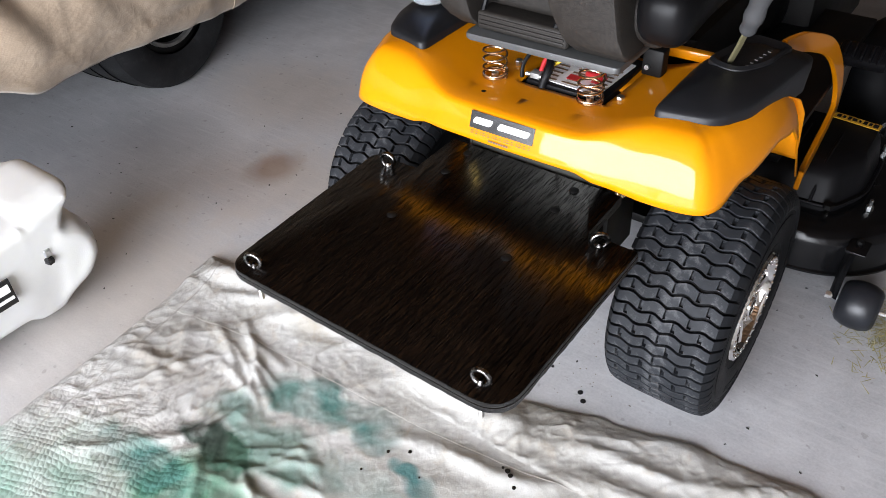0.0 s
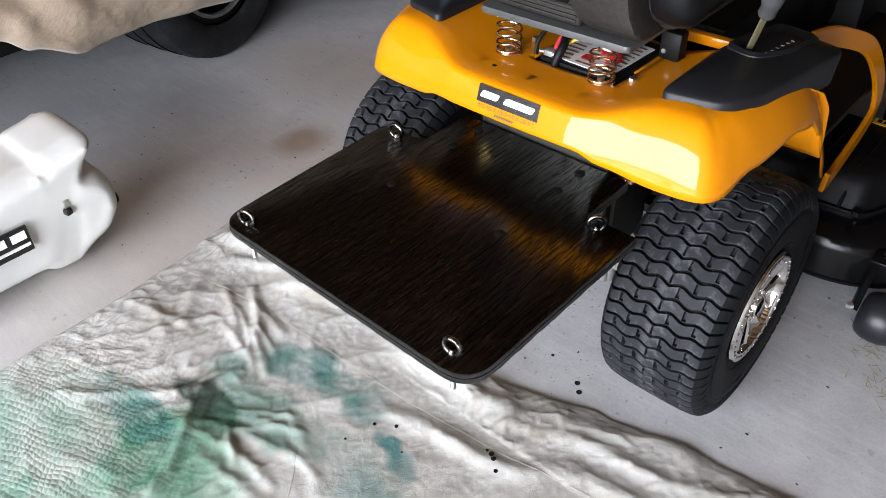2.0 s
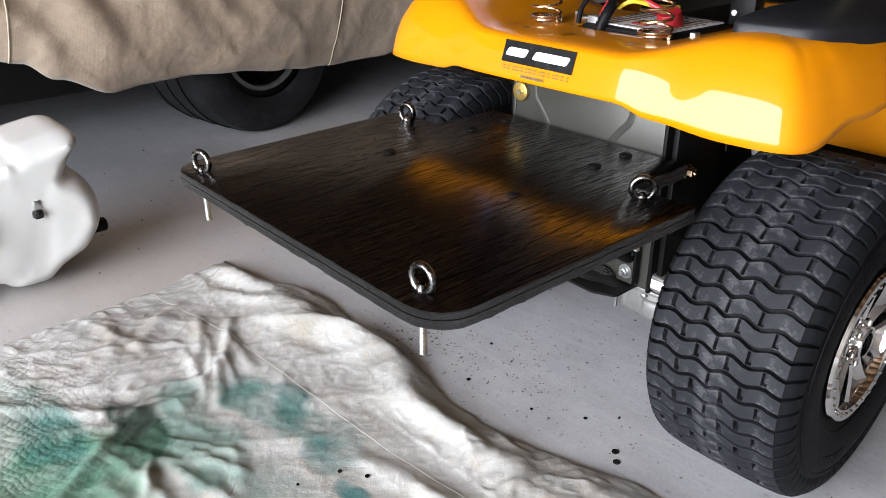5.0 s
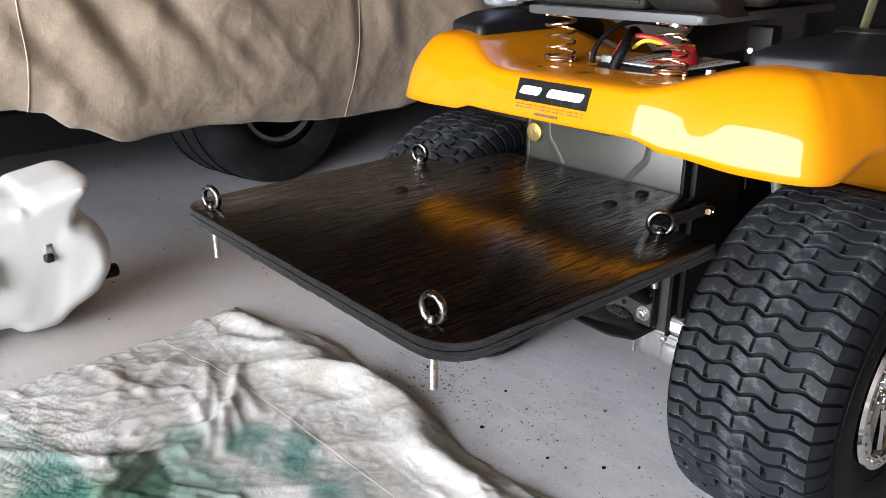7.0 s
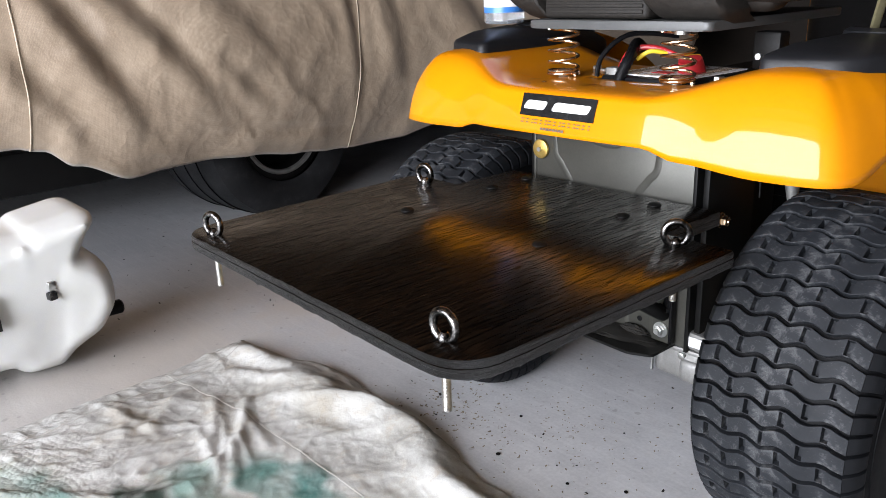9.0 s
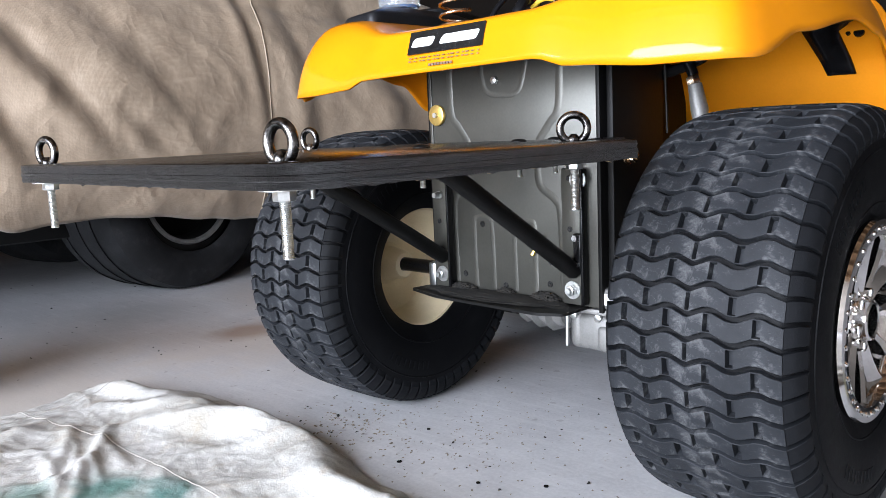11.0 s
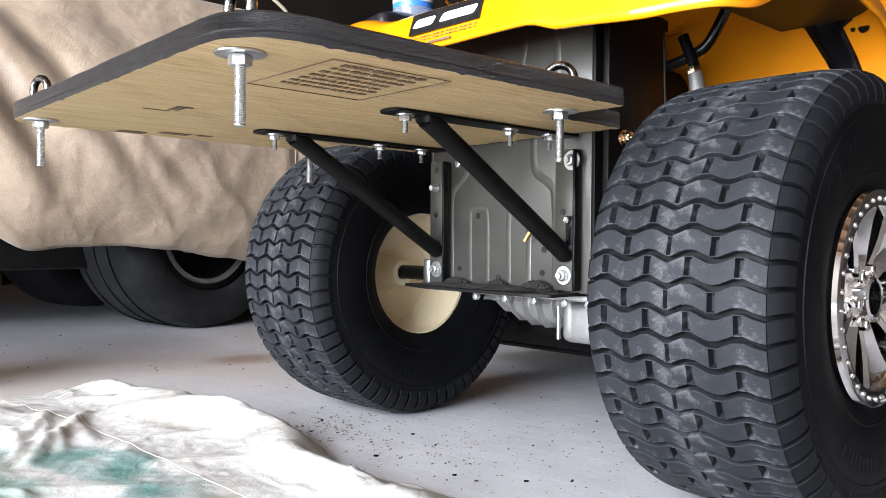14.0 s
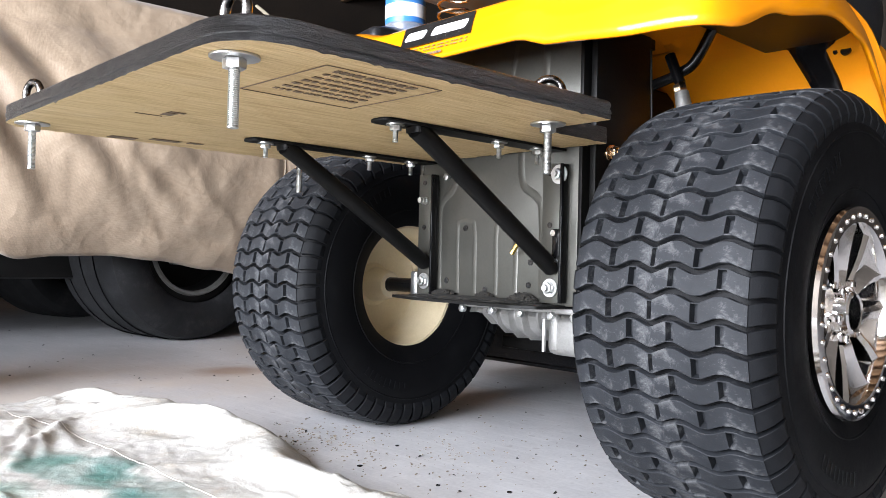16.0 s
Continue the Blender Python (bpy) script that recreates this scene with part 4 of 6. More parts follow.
hose("yellow_wire", [(0.0, 0.62, 0.66), (0.02, 0.63, 0.672), (0.045, 0.66, 0.664), (0.06, 0.70, 0.66)], 0.0035, YWIRE)
hose("black_wire", [(0.03, 0.61, 0.62), (0.09, 0.63, 0.63), (0.12, 0.66, 0.63)], 0.003, BLACKPL)

# badge on the rear apron: its print as plain bars
tilt = Matrix.Translation((-0.0045, 0.4395, 0.6075)) @ pose(0, 0, 0, 72, 0, 0.8)
badge = part("badge", prism(bmesh.new(), rounded([(-0.069, -0.0165), (0.069, -0.0165), (0.069, 0.0165), (-0.069, 0.0165)], 0.001), 0, 0.0012), DECAL_BLACK, tractor, "black rear badge with plain white bars")
badge.matrix_basis = tilt
bm = bmesh.new()
for x, wide in ((-0.041, 0.040), (0.026, 0.066)):  # two plain slanting bars
    prism(bm, rounded([(x - wide / 2 - 0.003, -0.0065), (x + wide / 2 - 0.003, -0.0065), (x + wide / 2 + 0.003, 0.0065), (x - wide / 2 + 0.003, 0.0065)], 0.005, 5), 0.0012, 0.0018)
part("badge_print", bm, DECAL_WHITE, badge)
bm = bmesh.new()
for row, (y, n, w) in enumerate(((-0.0215, 15, 0.006), (-0.0262, 15, 0.006))):
    for k in range(n):
        box(bm, (-0.062 + k * 0.0088 + 0.001 * (k % 3), y, 0.0004), (w - 0.0015 * (k % 3), 0.0016, 0.0006))
for k in range(8):
    box(bm, (-0.022 + 0.0056 * k, -0.0335, 0.0004), (0.0044, 0.0036, 0.0006))
part("badge_small_print", bm, INK, badge)


# rear frame plate and what hangs on it
plate = part("rear_plate", boxed((0.0, 0.5605, 0.425), (0.306, 0.009, 0.378), 0.002), PLATE, tractor, "dark grey pressed steel rear frame plate")


def bead(pts, r=0.0075):
    path = spline(pts, 6)
    bm = sweep(bmesh.new(), path, r, 10)
    for v in bm.verts:
        v.co.y = 0.5568 + (v.co.y - 0.556) * 0.22
    return part("pressed_bead", bm, PLATE, plate)


bead([(-0.113, 0.556, 0.25), (-0.114, 0.556, 0.36), (-0.108, 0.556, 0.384), (-0.084, 0.556, 0.404), (-0.078, 0.556, 0.43), (-0.076, 0.556, 0.46), (-0.096, 0.556, 0.49), (-0.112, 0.556, 0.515), (-0.113, 0.556, 0.60)])
bead([(0.095, 0.556, 0.25), (0.092, 0.556, 0.36), (0.083, 0.556, 0.384), (0.058, 0.556, 0.402), (0.053, 0.556, 0.43), (0.055, 0.556, 0.462), (0.075, 0.556, 0.489), (0.092, 0.556, 0.515), (0.095, 0.556, 0.60)])
bead([(-0.071, 0.556, 0.245), (-0.073, 0.556, 0.338), (-0.066, 0.556, 0.352), (-0.044, 0.556, 0.352), (-0.037, 0.556, 0.338), (-0.035, 0.556, 0.245)], 0.006)
bead([(0.008, 0.556, 0.245), (0.007, 0.556, 0.338), (0.014, 0.556, 0.351), (0.037, 0.556, 0.351), (0.045, 0.556, 0.338), (0.045, 0.556, 0.245)], 0.006)
bead([(-0.050, 0.556, 0.605), (-0.046, 0.556, 0.560), (-0.036, 0.556, 0.540), (-0.011, 0.556, 0.534), (0.018, 0.556, 0.536), (0.030, 0.556, 0.555), (0.042, 0.556, 0.605)], 0.006)
for x, z in ((-0.055, 0.343), (0.024, 0.342), (-0.094, 0.263), (-0.012, 0.252), (0.071, 0.262), (0.074, 0.294), (-0.132, 0.42)):
    part("plate_hole", prism(bmesh.new(), circle(0.0045, 12), 0, 0.001, Matrix.Translation((x, 0.5558, z)) @ FACE), DECAL_BLACK, plate)
for x, z in ((-0.096, 0.423), (-0.02, 0.556)):
    part("plate_bolt", prism(bmesh.new(), hexagon(0.006), 0, 0.006, Matrix.Translation((x, 0.556, z)) @ FACE, 0.001), ZINC, plate)
part("side_flange", boxed((0.156, 0.60, 0.43), (0.006, 0.09, 0.40), 0.001), DULL, plate)
part("side_flange", boxed((-0.156, 0.60, 0.43), (0.006, 0.09, 0.40), 0.001), PLATE, plate)
disc = part("round_cap", prism(bmesh.new(), circle(0.0165, 28), 0, 0.006, Matrix.Translation((-0.140, 0.556, 0.511)) @ FACE, 0.0015), BRASS, tractor, "yellow zinc plated round cap")
part("cap_pin", prism(bmesh.new(), circle(0.004, 12), 0.006, 0.010, Matrix.Translation((-0.140, 0.556, 0.511)) @ FACE), ZINC, disc)
part("wire_stub", sweep(bmesh.new(), [(0.062, 0.552, 0.332), (0.056, 0.543, 0.314), (0.052, 0.54, 0.305)], 0.0034, 8), BRASS, tractor, "short brass coloured rod")
part("latch", boxed((0.128, 0.548, 0.315), (0.012, 0.014, 0.05), 0.002), BLACKMETAL, tractor)
for z in (0.296, 0.334):
    part("latch_screw", prism(bmesh.new(), hexagon(0.0045), 0, 0.006, Matrix.Translation((0.128, 0.541, z)) @ FACE), ZINC, tractor)

skid = [(-0.178, 0.515), (-0.10, 0.492), (0.10, 0.484), (0.135, 0.50), (0.135, 0.60), (-0.165, 0.60)]
shelf_plate = part("bottom_flange", prism(bmesh.new(), rounded(skid, 0.006, 3), 0.2335, 0.2375), DULL, tractor, "black bottom flange with clinging grass dirt")
bm = bmesh.new()
for cx, cy, cz, rx, ry, rz in ((-0.096, 0.549, 0.239, 0.028, 0.010, 0.010), (0.066, 0.549, 0.239, 0.026, 0.010, 0.012), (-0.02, 0.535, 0.238, 0.13, 0.035, 0.0045), (-0.009, 0.551, 0.240, 0.018, 0.007, 0.009)):
    got = bmesh.ops.create_icosphere(bm, subdivisions=4, radius=1.0)["verts"]
    for v in got:
        k = 1 + 0.22 * noise.noise(v.co * 9 + Vector((cx * 50, 0, 0))) + 0.2 * noise.noise(v.co * 31)
        v.co = Vector((cx + v.co.x * rx * k, cy + v.co.y * ry * k, max(0.2372, cz + v.co.z * rz * k)))
part("grass_dirt", bm, DIRT, shelf_plate, "dark clinging grass dirt")

# transaxle and axles
bm = bmesh.new()
box(bm, (0.055, 0.60, 0.229), (0.25, 0.08, 0.008), 0.002)
loops = []
for k in range(57):  # ribbed sump below the flange
    x = -0.062 + 0.0028 * k
    rib = max(0.0, math.cos(2 * math.pi * (x + 0.062) / 0.026)) ** 4
    low = linear(((-0.062, 0.218), (-0.03, 0.199), (0.0, 0.188), (0.04, 0.185), (0.07, 0.192), (0.10, 0.20)), x) - 0.005 * rib
    near = 0.584 - 0.008 * rib
    loops.append([(x, near + 0.004, 0.226), (x, near, 0.216), (x, near + 0.006, low + 0.012), (x, near + 0.022, low), (x, 0.66, low - 0.004), (x, 0.70, low + 0.01), (x, 0.70, 0.226)])
rings(bm, loops)
box(bm, (0.125, 0.625, 0.194), (0.085, 0.09, 0.058), 0.012, None, 3)
box(bm, (0.150, 0.60, 0.186), (0.036, 0.05, 0.04), 0.010, None, 3)
for x, y, r in ((0.098, 0.588, 0.010), (0.165, 0.596, 0.013)):
    prism(bm, circle(r, 16), 0.172, 0.226, Matrix.Translation((x, y, 0)), 0.003)
housing = part("transaxle", bm, ALLOY, tractor, "cast aluminium transaxle housing")
for x in (-0.06, 0.0, 0.055, 0.11, 0.15):
    part("housing_bolt", prism(bmesh.new(), hexagon(0.006), 0, 0.008, Matrix.Translation((x, 0.562, 0.222)) @ FACE, 0.001), ZINC, housing)
part("axle_housing", boxed((0.205, 0.585, 0.246), (0.11, 0.05, 0.03), 0.006, pose(0, 0, 0, 0, 4, 0)), ALLOY, housing)
part("axle_label", boxed((0.175, 0.5595, 0.249), (0.035, 0.001, 0.016)), PAPER, housing)
part("drain_pin", sweep(bmesh.new(), [(0.085, 0.575, 0.17), (0.085, 0.575, 0.215)], 0.003, 8), ZINC, housing)
part("axle_shaft", sweep(bmesh.new(), [(-0.33, AXLE_Y, AXLE_Z), (-0.05, AXLE_Y, AXLE_Z)], 0.0125, 16), BLACKMETAL, tractor)
part("axle_shaft", sweep(bmesh.new(), [(0.33, AXLE_Y, AXLE_Z), (0.12, AXLE_Y, AXLE_Z)], 0.0125, 16), BLACKMETAL, tractor)
part("axle_bracket", boxed((-0.165, 0.565, 0.255), (0.016, 0.03, 0.04), 0.003), ZINC, tractor)

# chassis
for side in (-1, 1):
    part("frame_rail", boxed((side * 0.168, 0.63, 0.44), (0.010, 0.13, 0.36), 0.002), DULL, tractor, "black steel frame side")
part("under_deck", boxed((0, 0.635, 0.612), (0.34, 0.15, 0.016), 0.002), DULL, tractor)
part("chassis", boxed((0.0, 1.42, 0.43), (0.30, 0.84, 0.33), 0.01), DULL, tractor, "black steel chassis")
part("drive_box", boxed((0.0, 0.78, 0.40), (0.22, 0.24, 0.36), 0.02), DULL, tractor, "black drive housing between the frame sides")
part("cross_bar", boxed((0.0, 0.95, 0.13), (0.62, 0.05, 0.025), 0.004), DULL, tractor)
side_bolt = part("side_bolt", sweep(bmesh.new(), [(0.172, 0.587, 0.4415), (0.196, 0.588, 0.441)], 0.0042, 10), SPRING, tractor)
part("side_bolt_washer", prism(bmesh.new(), circle(0.0115, 20), 0, 0.003, Matrix.Translation((0.180, 0.587, 0.4415)) @ SIDE, 0.0006), SPRING, side_bolt)
part("side_bolt_head", prism(bmesh.new(), hexagon(0.0085), 0, 0.010, Matrix.Translation((0.1835, 0.587, 0.4415)) @ SIDE, 0.0012), SPRING, side_bolt)
for side in (-1, 1):
    part("lift_rod", sweep(bmesh.new(), spline([(side * 0.10, 0.70, 0.538), (side * 0.181, 0.70, 0.554), (side * 0.217, 0.70, 0.564), (side * 0.240, 0.70, 0.578), (side * 0.271, 0.70, 0.630), (side * 0.285, 0.70, 0.652)], 6), 0.0075, 12), BLACKMETAL, tractor)
    pin = part("adjuster_pin", sweep(bmesh.new(), [(side * 0.205, 0.690, 0.588), (side * 0.222, 0.690, 0.546)], 0.0075, 14), BLACKMETAL, tractor)
    at = Matrix.Translation((side * 0.223, 0.690, 0.534)) @ pose(0, 0, 0, 0, side * -16)
    part("adjuster_nut", prism(bmesh.new(), hexagon(0.0095), 0, 0.011, at, 0.001), SPRING, pin)
    part("adjuster_fitting", sweep(bmesh.new(), [(side * 0.224, 0.690, 0.534), (side * 0.231, 0.690, 0.500), (side * 0.236, 0.690, 0.46)], [0.0095, 0.012, 0.008], 14), ALLOY, pin)
    part("thin_rod", sweep(bmesh.new(), [(side * 0.206, 0.64, 0.585), (side * 0.210, 0.64, 0.470)], 0.0016, 8), DULL, tractor)

# wheels
for sx in (-1, 1):
    turf_tyre(tractor, (sx * TRACK[sx], AXLE_Y, AXLE_Z if sx > 0 else AXLE_Z - 0.001), 4.4 if sx > 0 else 2.4, 0.92 if sx > 0 else 0.95, 1.0 if sx > 0 else 0.986)


def cream_rim():
    bm = lathe(bmesh.new(), [(0.098, 0.110), (0.1035, 0.109), (0.1025, 0.103), (0.092, 0.100), (0.06, 0.096), (0.035, 0.093), (0.02, 0.088), (0.012, 0.07), (0.008, 0.04), (0.014, 0.032), (0.05, 0.026), (0.055, 0.022), (0.055, 0.012)], 64)
    rim = part("wheel_rim", bm, CREAM, tractor, "cream painted steel wheel rim")
    rim.matrix_basis = Matrix.Translation((-TRACK[-1] - 0.015, AXLE_Y, AXLE_Z - 0.002))
    part("rim_back", lathe(bmesh.new(), [(0.0, 0.095), (0.006, 0.0)], 48), CREAM, rim)
    part("valve_stem", sweep(bmesh.new(), [(0.02, -0.07, 0.03), (0.05, -0.075, 0.032)], 0.004, 8), CARCASS, rim)
    return rim


cream_rim()
bm = lathe(bmesh.new(), [(-0.098, 0.110), (-0.103, 0.103), (-0.06, 0.096), (-0.02, 0.088), (-0.008, 0.04), (-0.05, 0.026), (-0.055, 0.012)], 64)
part("wheel_rim", bm, CREAM, tractor, "cream painted inner wheel rim").matrix_basis = Matrix.Translation((TRACK[1], AXLE_Y, AXLE_Z))


def chrome_wheel(sx):
    place = Matrix.Translation((sx * TRACK[sx], AXLE_Y, AXLE_Z)) @ (Matrix() if sx > 0 else pose(0, 0, 0, 0, 0, 180)) @ pose(0, 0, 0, 14) @ Matrix.Translation((-0.0085, 0, 0))
    bm = lathe(bmesh.new(), [(0.104, 0.116), (0.112, 0.1195), (0.1165, 0.117), (0.1175, 0.112), (0.1165, 0.100), (0.112, 0.0975), (0.100, 0.096), (0.07, 0.094), (0.06, 0.092)], 72)
    rim = part("chrome_wheel", bm, CHROME, tractor, "polished chrome wheel with spokes and rivets")
    rim.matrix_basis = place
    part("dark_barrel", lathe(bmesh.new(), [(0.06, 0.093), (0.055, 0.06), (0.055, 0.0)], 48), ALLOY, rim)
    dot = mesh_of("rivet", lathe(bmesh.new(), [(0.1165, 0.0032), (0.1185, 0.003), (0.1196, 0.002), (0.1199, 0.0)], 10), CHROME)
    for k in range(36):
        a = 2 * math.pi * k / 36
        rivet = new("rivet", dot)
        rivet.parent = rim
        rivet.location = (0, 0.1075 * math.cos(a), 0.1075 * math.sin(a))
    # twin-edged spokes
    bm = bmesh.new()
    loops = []
    for r, w, d in ((0.024, 0.0125, 0.098), (0.038, 0.0155, 0.101), (0.052, 0.0185, 0.103), (0.066, 0.0235, 0.105), (0.080, 0.0305, 0.107), (0.090, 0.038, 0.109), (0.099, 0.047, 0.111)):
        loops.append([Vector((x, y, r)) for x, y in ((d - 0.03, -w), (d - 0.003, -w), (d, -w * 0.75), (d - 0.008, -w * 0.25), (d - 0.008, w * 0.25), (d, w * 0.75), (d - 0.003, w), (d - 0.03, w))])
    rings(bm, loops)
    spoke = mesh_of("spoke", bm, CHROME)
    nut = mesh_of("lug_nut", prism(bmesh.new(), hexagon(0.0062), 0.088, 0.108, pose(0, 0, 0, 0, 90), 0.0015), CHROME)
    for k in range(6):
        ob = new("spoke", spoke)
        ob.parent = rim
        ob.matrix_basis = pose(0, 0, 0, 60 * k)
        ob = new("lug_nut", nut)
        ob.parent = rim
        ob.matrix_basis = pose(0, 0, 0, 60 * k + 30) @ Matrix.Translation((0, 0, 0.031))
    part("hub_ring", lathe(bmesh.new(), [(0.07, 0.042), (0.092, 0.041), (0.096, 0.038), (0.097, 0.026), (0.110, 0.0235), (0.112, 0.021), (0.111, 0.0185), (0.085, 0.018)], 40), CHROME, rim)
    part("hub_bore", lathe(bmesh.new(), [(0.085, 0.0185), (0.084, 0.0)], 24), DECAL_BLACK, rim)
    return rim


for sx in (1, -1):
    chrome_wheel(sx)


# mower deck and the front end
def mower_deck():
    bm = bmesh.new()
    plan = rounded([(-0.64, 1.02), (0.485, 1.015), (0.575, 1.05), (0.665, 1.14), (0.68, 1.36), (0.52, 1.62), (-0.50, 1.62), (-0.66, 1.36)], [0.05, 0.05, 0.05, 0.06, 0.08, 0.08, 0.08, 0.08], 6)
    mid = Vector((0.0, 1.3, 0))
    rings(bm, [[Vector((mid.x + (x - mid.x) * k, mid.y + (y - mid.y) * k, z)) for x, y in plan] for z, k in ((0.072, 1.016), (0.078, 1.018), (0.081, 1.004), (0.150, 1.0), (0.166, 0.992), (0.176, 0.972), (0.181, 0.93), (0.183, 0.5))])
    deck = part("mower_deck", bm, BLACKMETAL, tractor, "glossy black pressed steel mower deck")
    for x in (0.40, -0.40):
        bm = bmesh.new()
        base = rounded([(x - 0.17, 1.105), (x + 0.10, 1.125), (x + 0.15, 1.23), (x + 0.15, 1.42), (x - 0.17, 1.42)], [0.03, 0.03, 0.03, 0.04, 0.03], 5)
        rings(bm, [[Vector((x + (px - x) * k, 1.42 + (py - 1.42) * k, z)) for px, py in base] for z, k in ((0.180, 1.0), (0.198, 1.0), (0.20, 0.97), (0.250, 0.90), (0.268, 0.86), (0.277, 0.80), (0.28, 0.66))])
        cover = part("belt_cover", bm, BLACKPL, deck, "black moulded plastic belt cover with ribs")
        for px in (-0.10, -0.03, 0.05):
            rib = sweep(bmesh.new(), spline([(x + px, 1.118, 0.195), (x + px, 1.150, 0.235), (x + px, 1.178, 0.264), (x + px, 1.205, 0.2795), (x + px, 1.34, 0.283)], 4), 0.0045, 6)
            part("moulded_rib", rib, BLACKPL, cover)
        rim = sweep(bmesh.new(), [(p[0] + (0.004 if p[0] > x else -0.004), p[1] - 0.003, 0.199) for p in base], 0.0045, 6, closed=True)
        part("cover_lip", rim, BLACKPL, cover)
        stud = part("cover_stud", sweep(bmesh.new(), [(x + 0.095, 1.112, 0.182), (x + 0.095, 1.112, 0.215)], 0.005, 8), STEEL, deck, "threaded stud with a nut")
        part("stud_nut", prism(bmesh.new(), hexagon(0.012), 0.205, 0.217, Matrix.Translation((x + 0.095, 1.112, 0))), DULL, stud)
    strip = part("warning_strip", boxed((0.464, 1.412, 0.2845), (0.118, 0.026, 0.002), 0, pose(0, 0, 0, 4, 0, -6)), STRIP, deck, "orange-yellow warning strip with black marks")
    for k, (w, d) in enumerate(((0.010, 0.013), (0.007, 0.010), (0.008, 0.014), (0.012, 0.012), (0.006, 0.010), (0.010, 0.014), (0.007, 0.012), (0.012, 0.015))):
        part("strip_mark", boxed((0.418 + 0.0132 * k, 1.4175 - 0.0014 * k, 0.2862), (w, d, 0.001), 0, pose(0, 0, 0, 4, 0, -6)), DECAL_BLACK, strip)
    wheel_m = Matrix.Translation((0.638, 0.985, 0.059))
    prof = [(-0.045, 0.0), (-0.045, 0.030), (-0.043, 0.042), (-0.036, 0.050), (-0.02, 0.0565), (0.0, 0.0585), (0.02, 0.0565), (0.036, 0.050), (0.043, 0.042), (0.045, 0.030), (0.045, 0.0)]
    gauge = part("anti_scalp_wheel", lathe(bmesh.new(), prof, 40, wheel_m), GAUGE, deck, "dark grey plastic gauge wheel")
    part("wheel_axle", sweep(bmesh.new(), [(0.565, 0.985, 0.059), (0.70, 0.985, 0.059)], 0.006, 10), ZINC, gauge)
    strap = sweep(bmesh.new(), spline([(0.588, 1.06, 0.168), (0.583, 1.035, 0.160), (0.580, 1.015, 0.13), (0.579, 1.0, 0.09), (0.579, 0.985, 0.055)], 4), 0.017, 8, flat=0.28)
    part("wheel_bracket", strap, BLACKMETAL, deck, "bent black steel wheel bracket")
    part("bracket_foot", boxed((0.592, 1.045, 0.171), (0.045, 0.06, 0.006), 0.002), BLACKMETAL, deck)
    part("arm_bolt", prism(bmesh.new(), hexagon(0.009), 0, 0.012, Matrix.Translation((0.575, 0.985, 0.059)) @ pose(0, 0, 0, 0, -90)), ZINC, deck)
    part("bracket_bolt", prism(bmesh.new(), hexagon(0.008), 0.174, 0.184, Matrix.Translation((0.592, 1.055, 0))), DULL, deck)
    for dx, dy in ((0.545, 1.49), (0.575, 1.19)):
        bolt = part("deck_bolt", prism(bmesh.new(), hexagon(0.009), 0.182, 0.196, Matrix.Translation((dx, dy, 0))), ZINC, deck)
        part("bolt_end", sweep(bmesh.new(), [(dx, dy, 0.19), (dx, dy, 0.212)], 0.0045, 8), ZINC, bolt)
    return deck


mower_deck()
for sx in (-1, 1):
    m = Matrix.Translation((sx * 0.44, 1.86, 0.19))
    ft = part("front_tyre", lathe(bmesh.new(), [(-0.05, 0.09), (-0.075, 0.13), (-0.07, 0.165), (-0.05, 0.183), (0, 0.19), (0.05, 0.183), (0.07, 0.165), (0.075, 0.13), (0.05, 0.09)], 56, m), CARCASS, tractor, "black front tyre")
    part("front_rim", lathe(bmesh.new(), [(sx * 0.05, 0.092), (sx * 0.045, 0.08), (sx * 0.0, 0.07), (sx * 0.0, 0.0)], 40, m), CHROME, ft)
part("engine_bay", boxed((0.0, 1.98, 0.36), (0.50, 0.72, 0.30), 0.02), DULL, tractor, "black engine frame under the hood")
part("footboard", boxed((0.0, 1.36, 0.40), (0.78, 0.84, 0.02), 0.004), BLACKPL, tractor, "black ribbed foot board")
pedal = part("foot_pedal", boxed((0.43, 1.42, 0.455), (0.12, 0.06, 0.035), 0.01, pose(0, 0, 0, 25)), BLACKPL, tractor, "black ribbed foot pedal")
bm = bmesh.new()
for k in range(5):
    box(bm, (0.39 + 0.02 * k, 1.405, 0.47), (0.008, 0.045, 0.02), 0.003, pose(0, 0, 0, 25))
part("pedal_rib", bm, BLACKPL, pedal)
part("pedal_arm", sweep(bmesh.new(), spline([(0.49, 1.43, 0.45), (0.54, 1.45, 0.42), (0.55, 1.44, 0.33), (0.5, 1.42, 0.25)], 5), 0.011, 8), BLACKMETAL, tractor)
bm = box(bmesh.new(), (0.0, 1.95, 0.62), (0.50, 0.62, 0.36), 0.08, None, 5)
part("hood", bm, YELLOW, tractor, "glossy yellow engine hood")
part("dashboard", box(bmesh.new(), (0.0, 1.60, 0.60), (0.36, 0.16, 0.42), 0.05, None, 4), BLACKPL, tractor, "black dashboard tower")
part("cross_strap", boxed((0.200, 0.80, 0.660), (0.10, 0.02, 0.02), 0.003, pose(0, 0, 0, 0, 0, 2)), YELLOW, tractor)


# ---- the home-made hitch platform ----
TOP, UNDER = 0.4682, 0.448
platform = thing("hitch_platform", "black-stained plywood platform bolted behind the tractor on steel brackets", "platform")


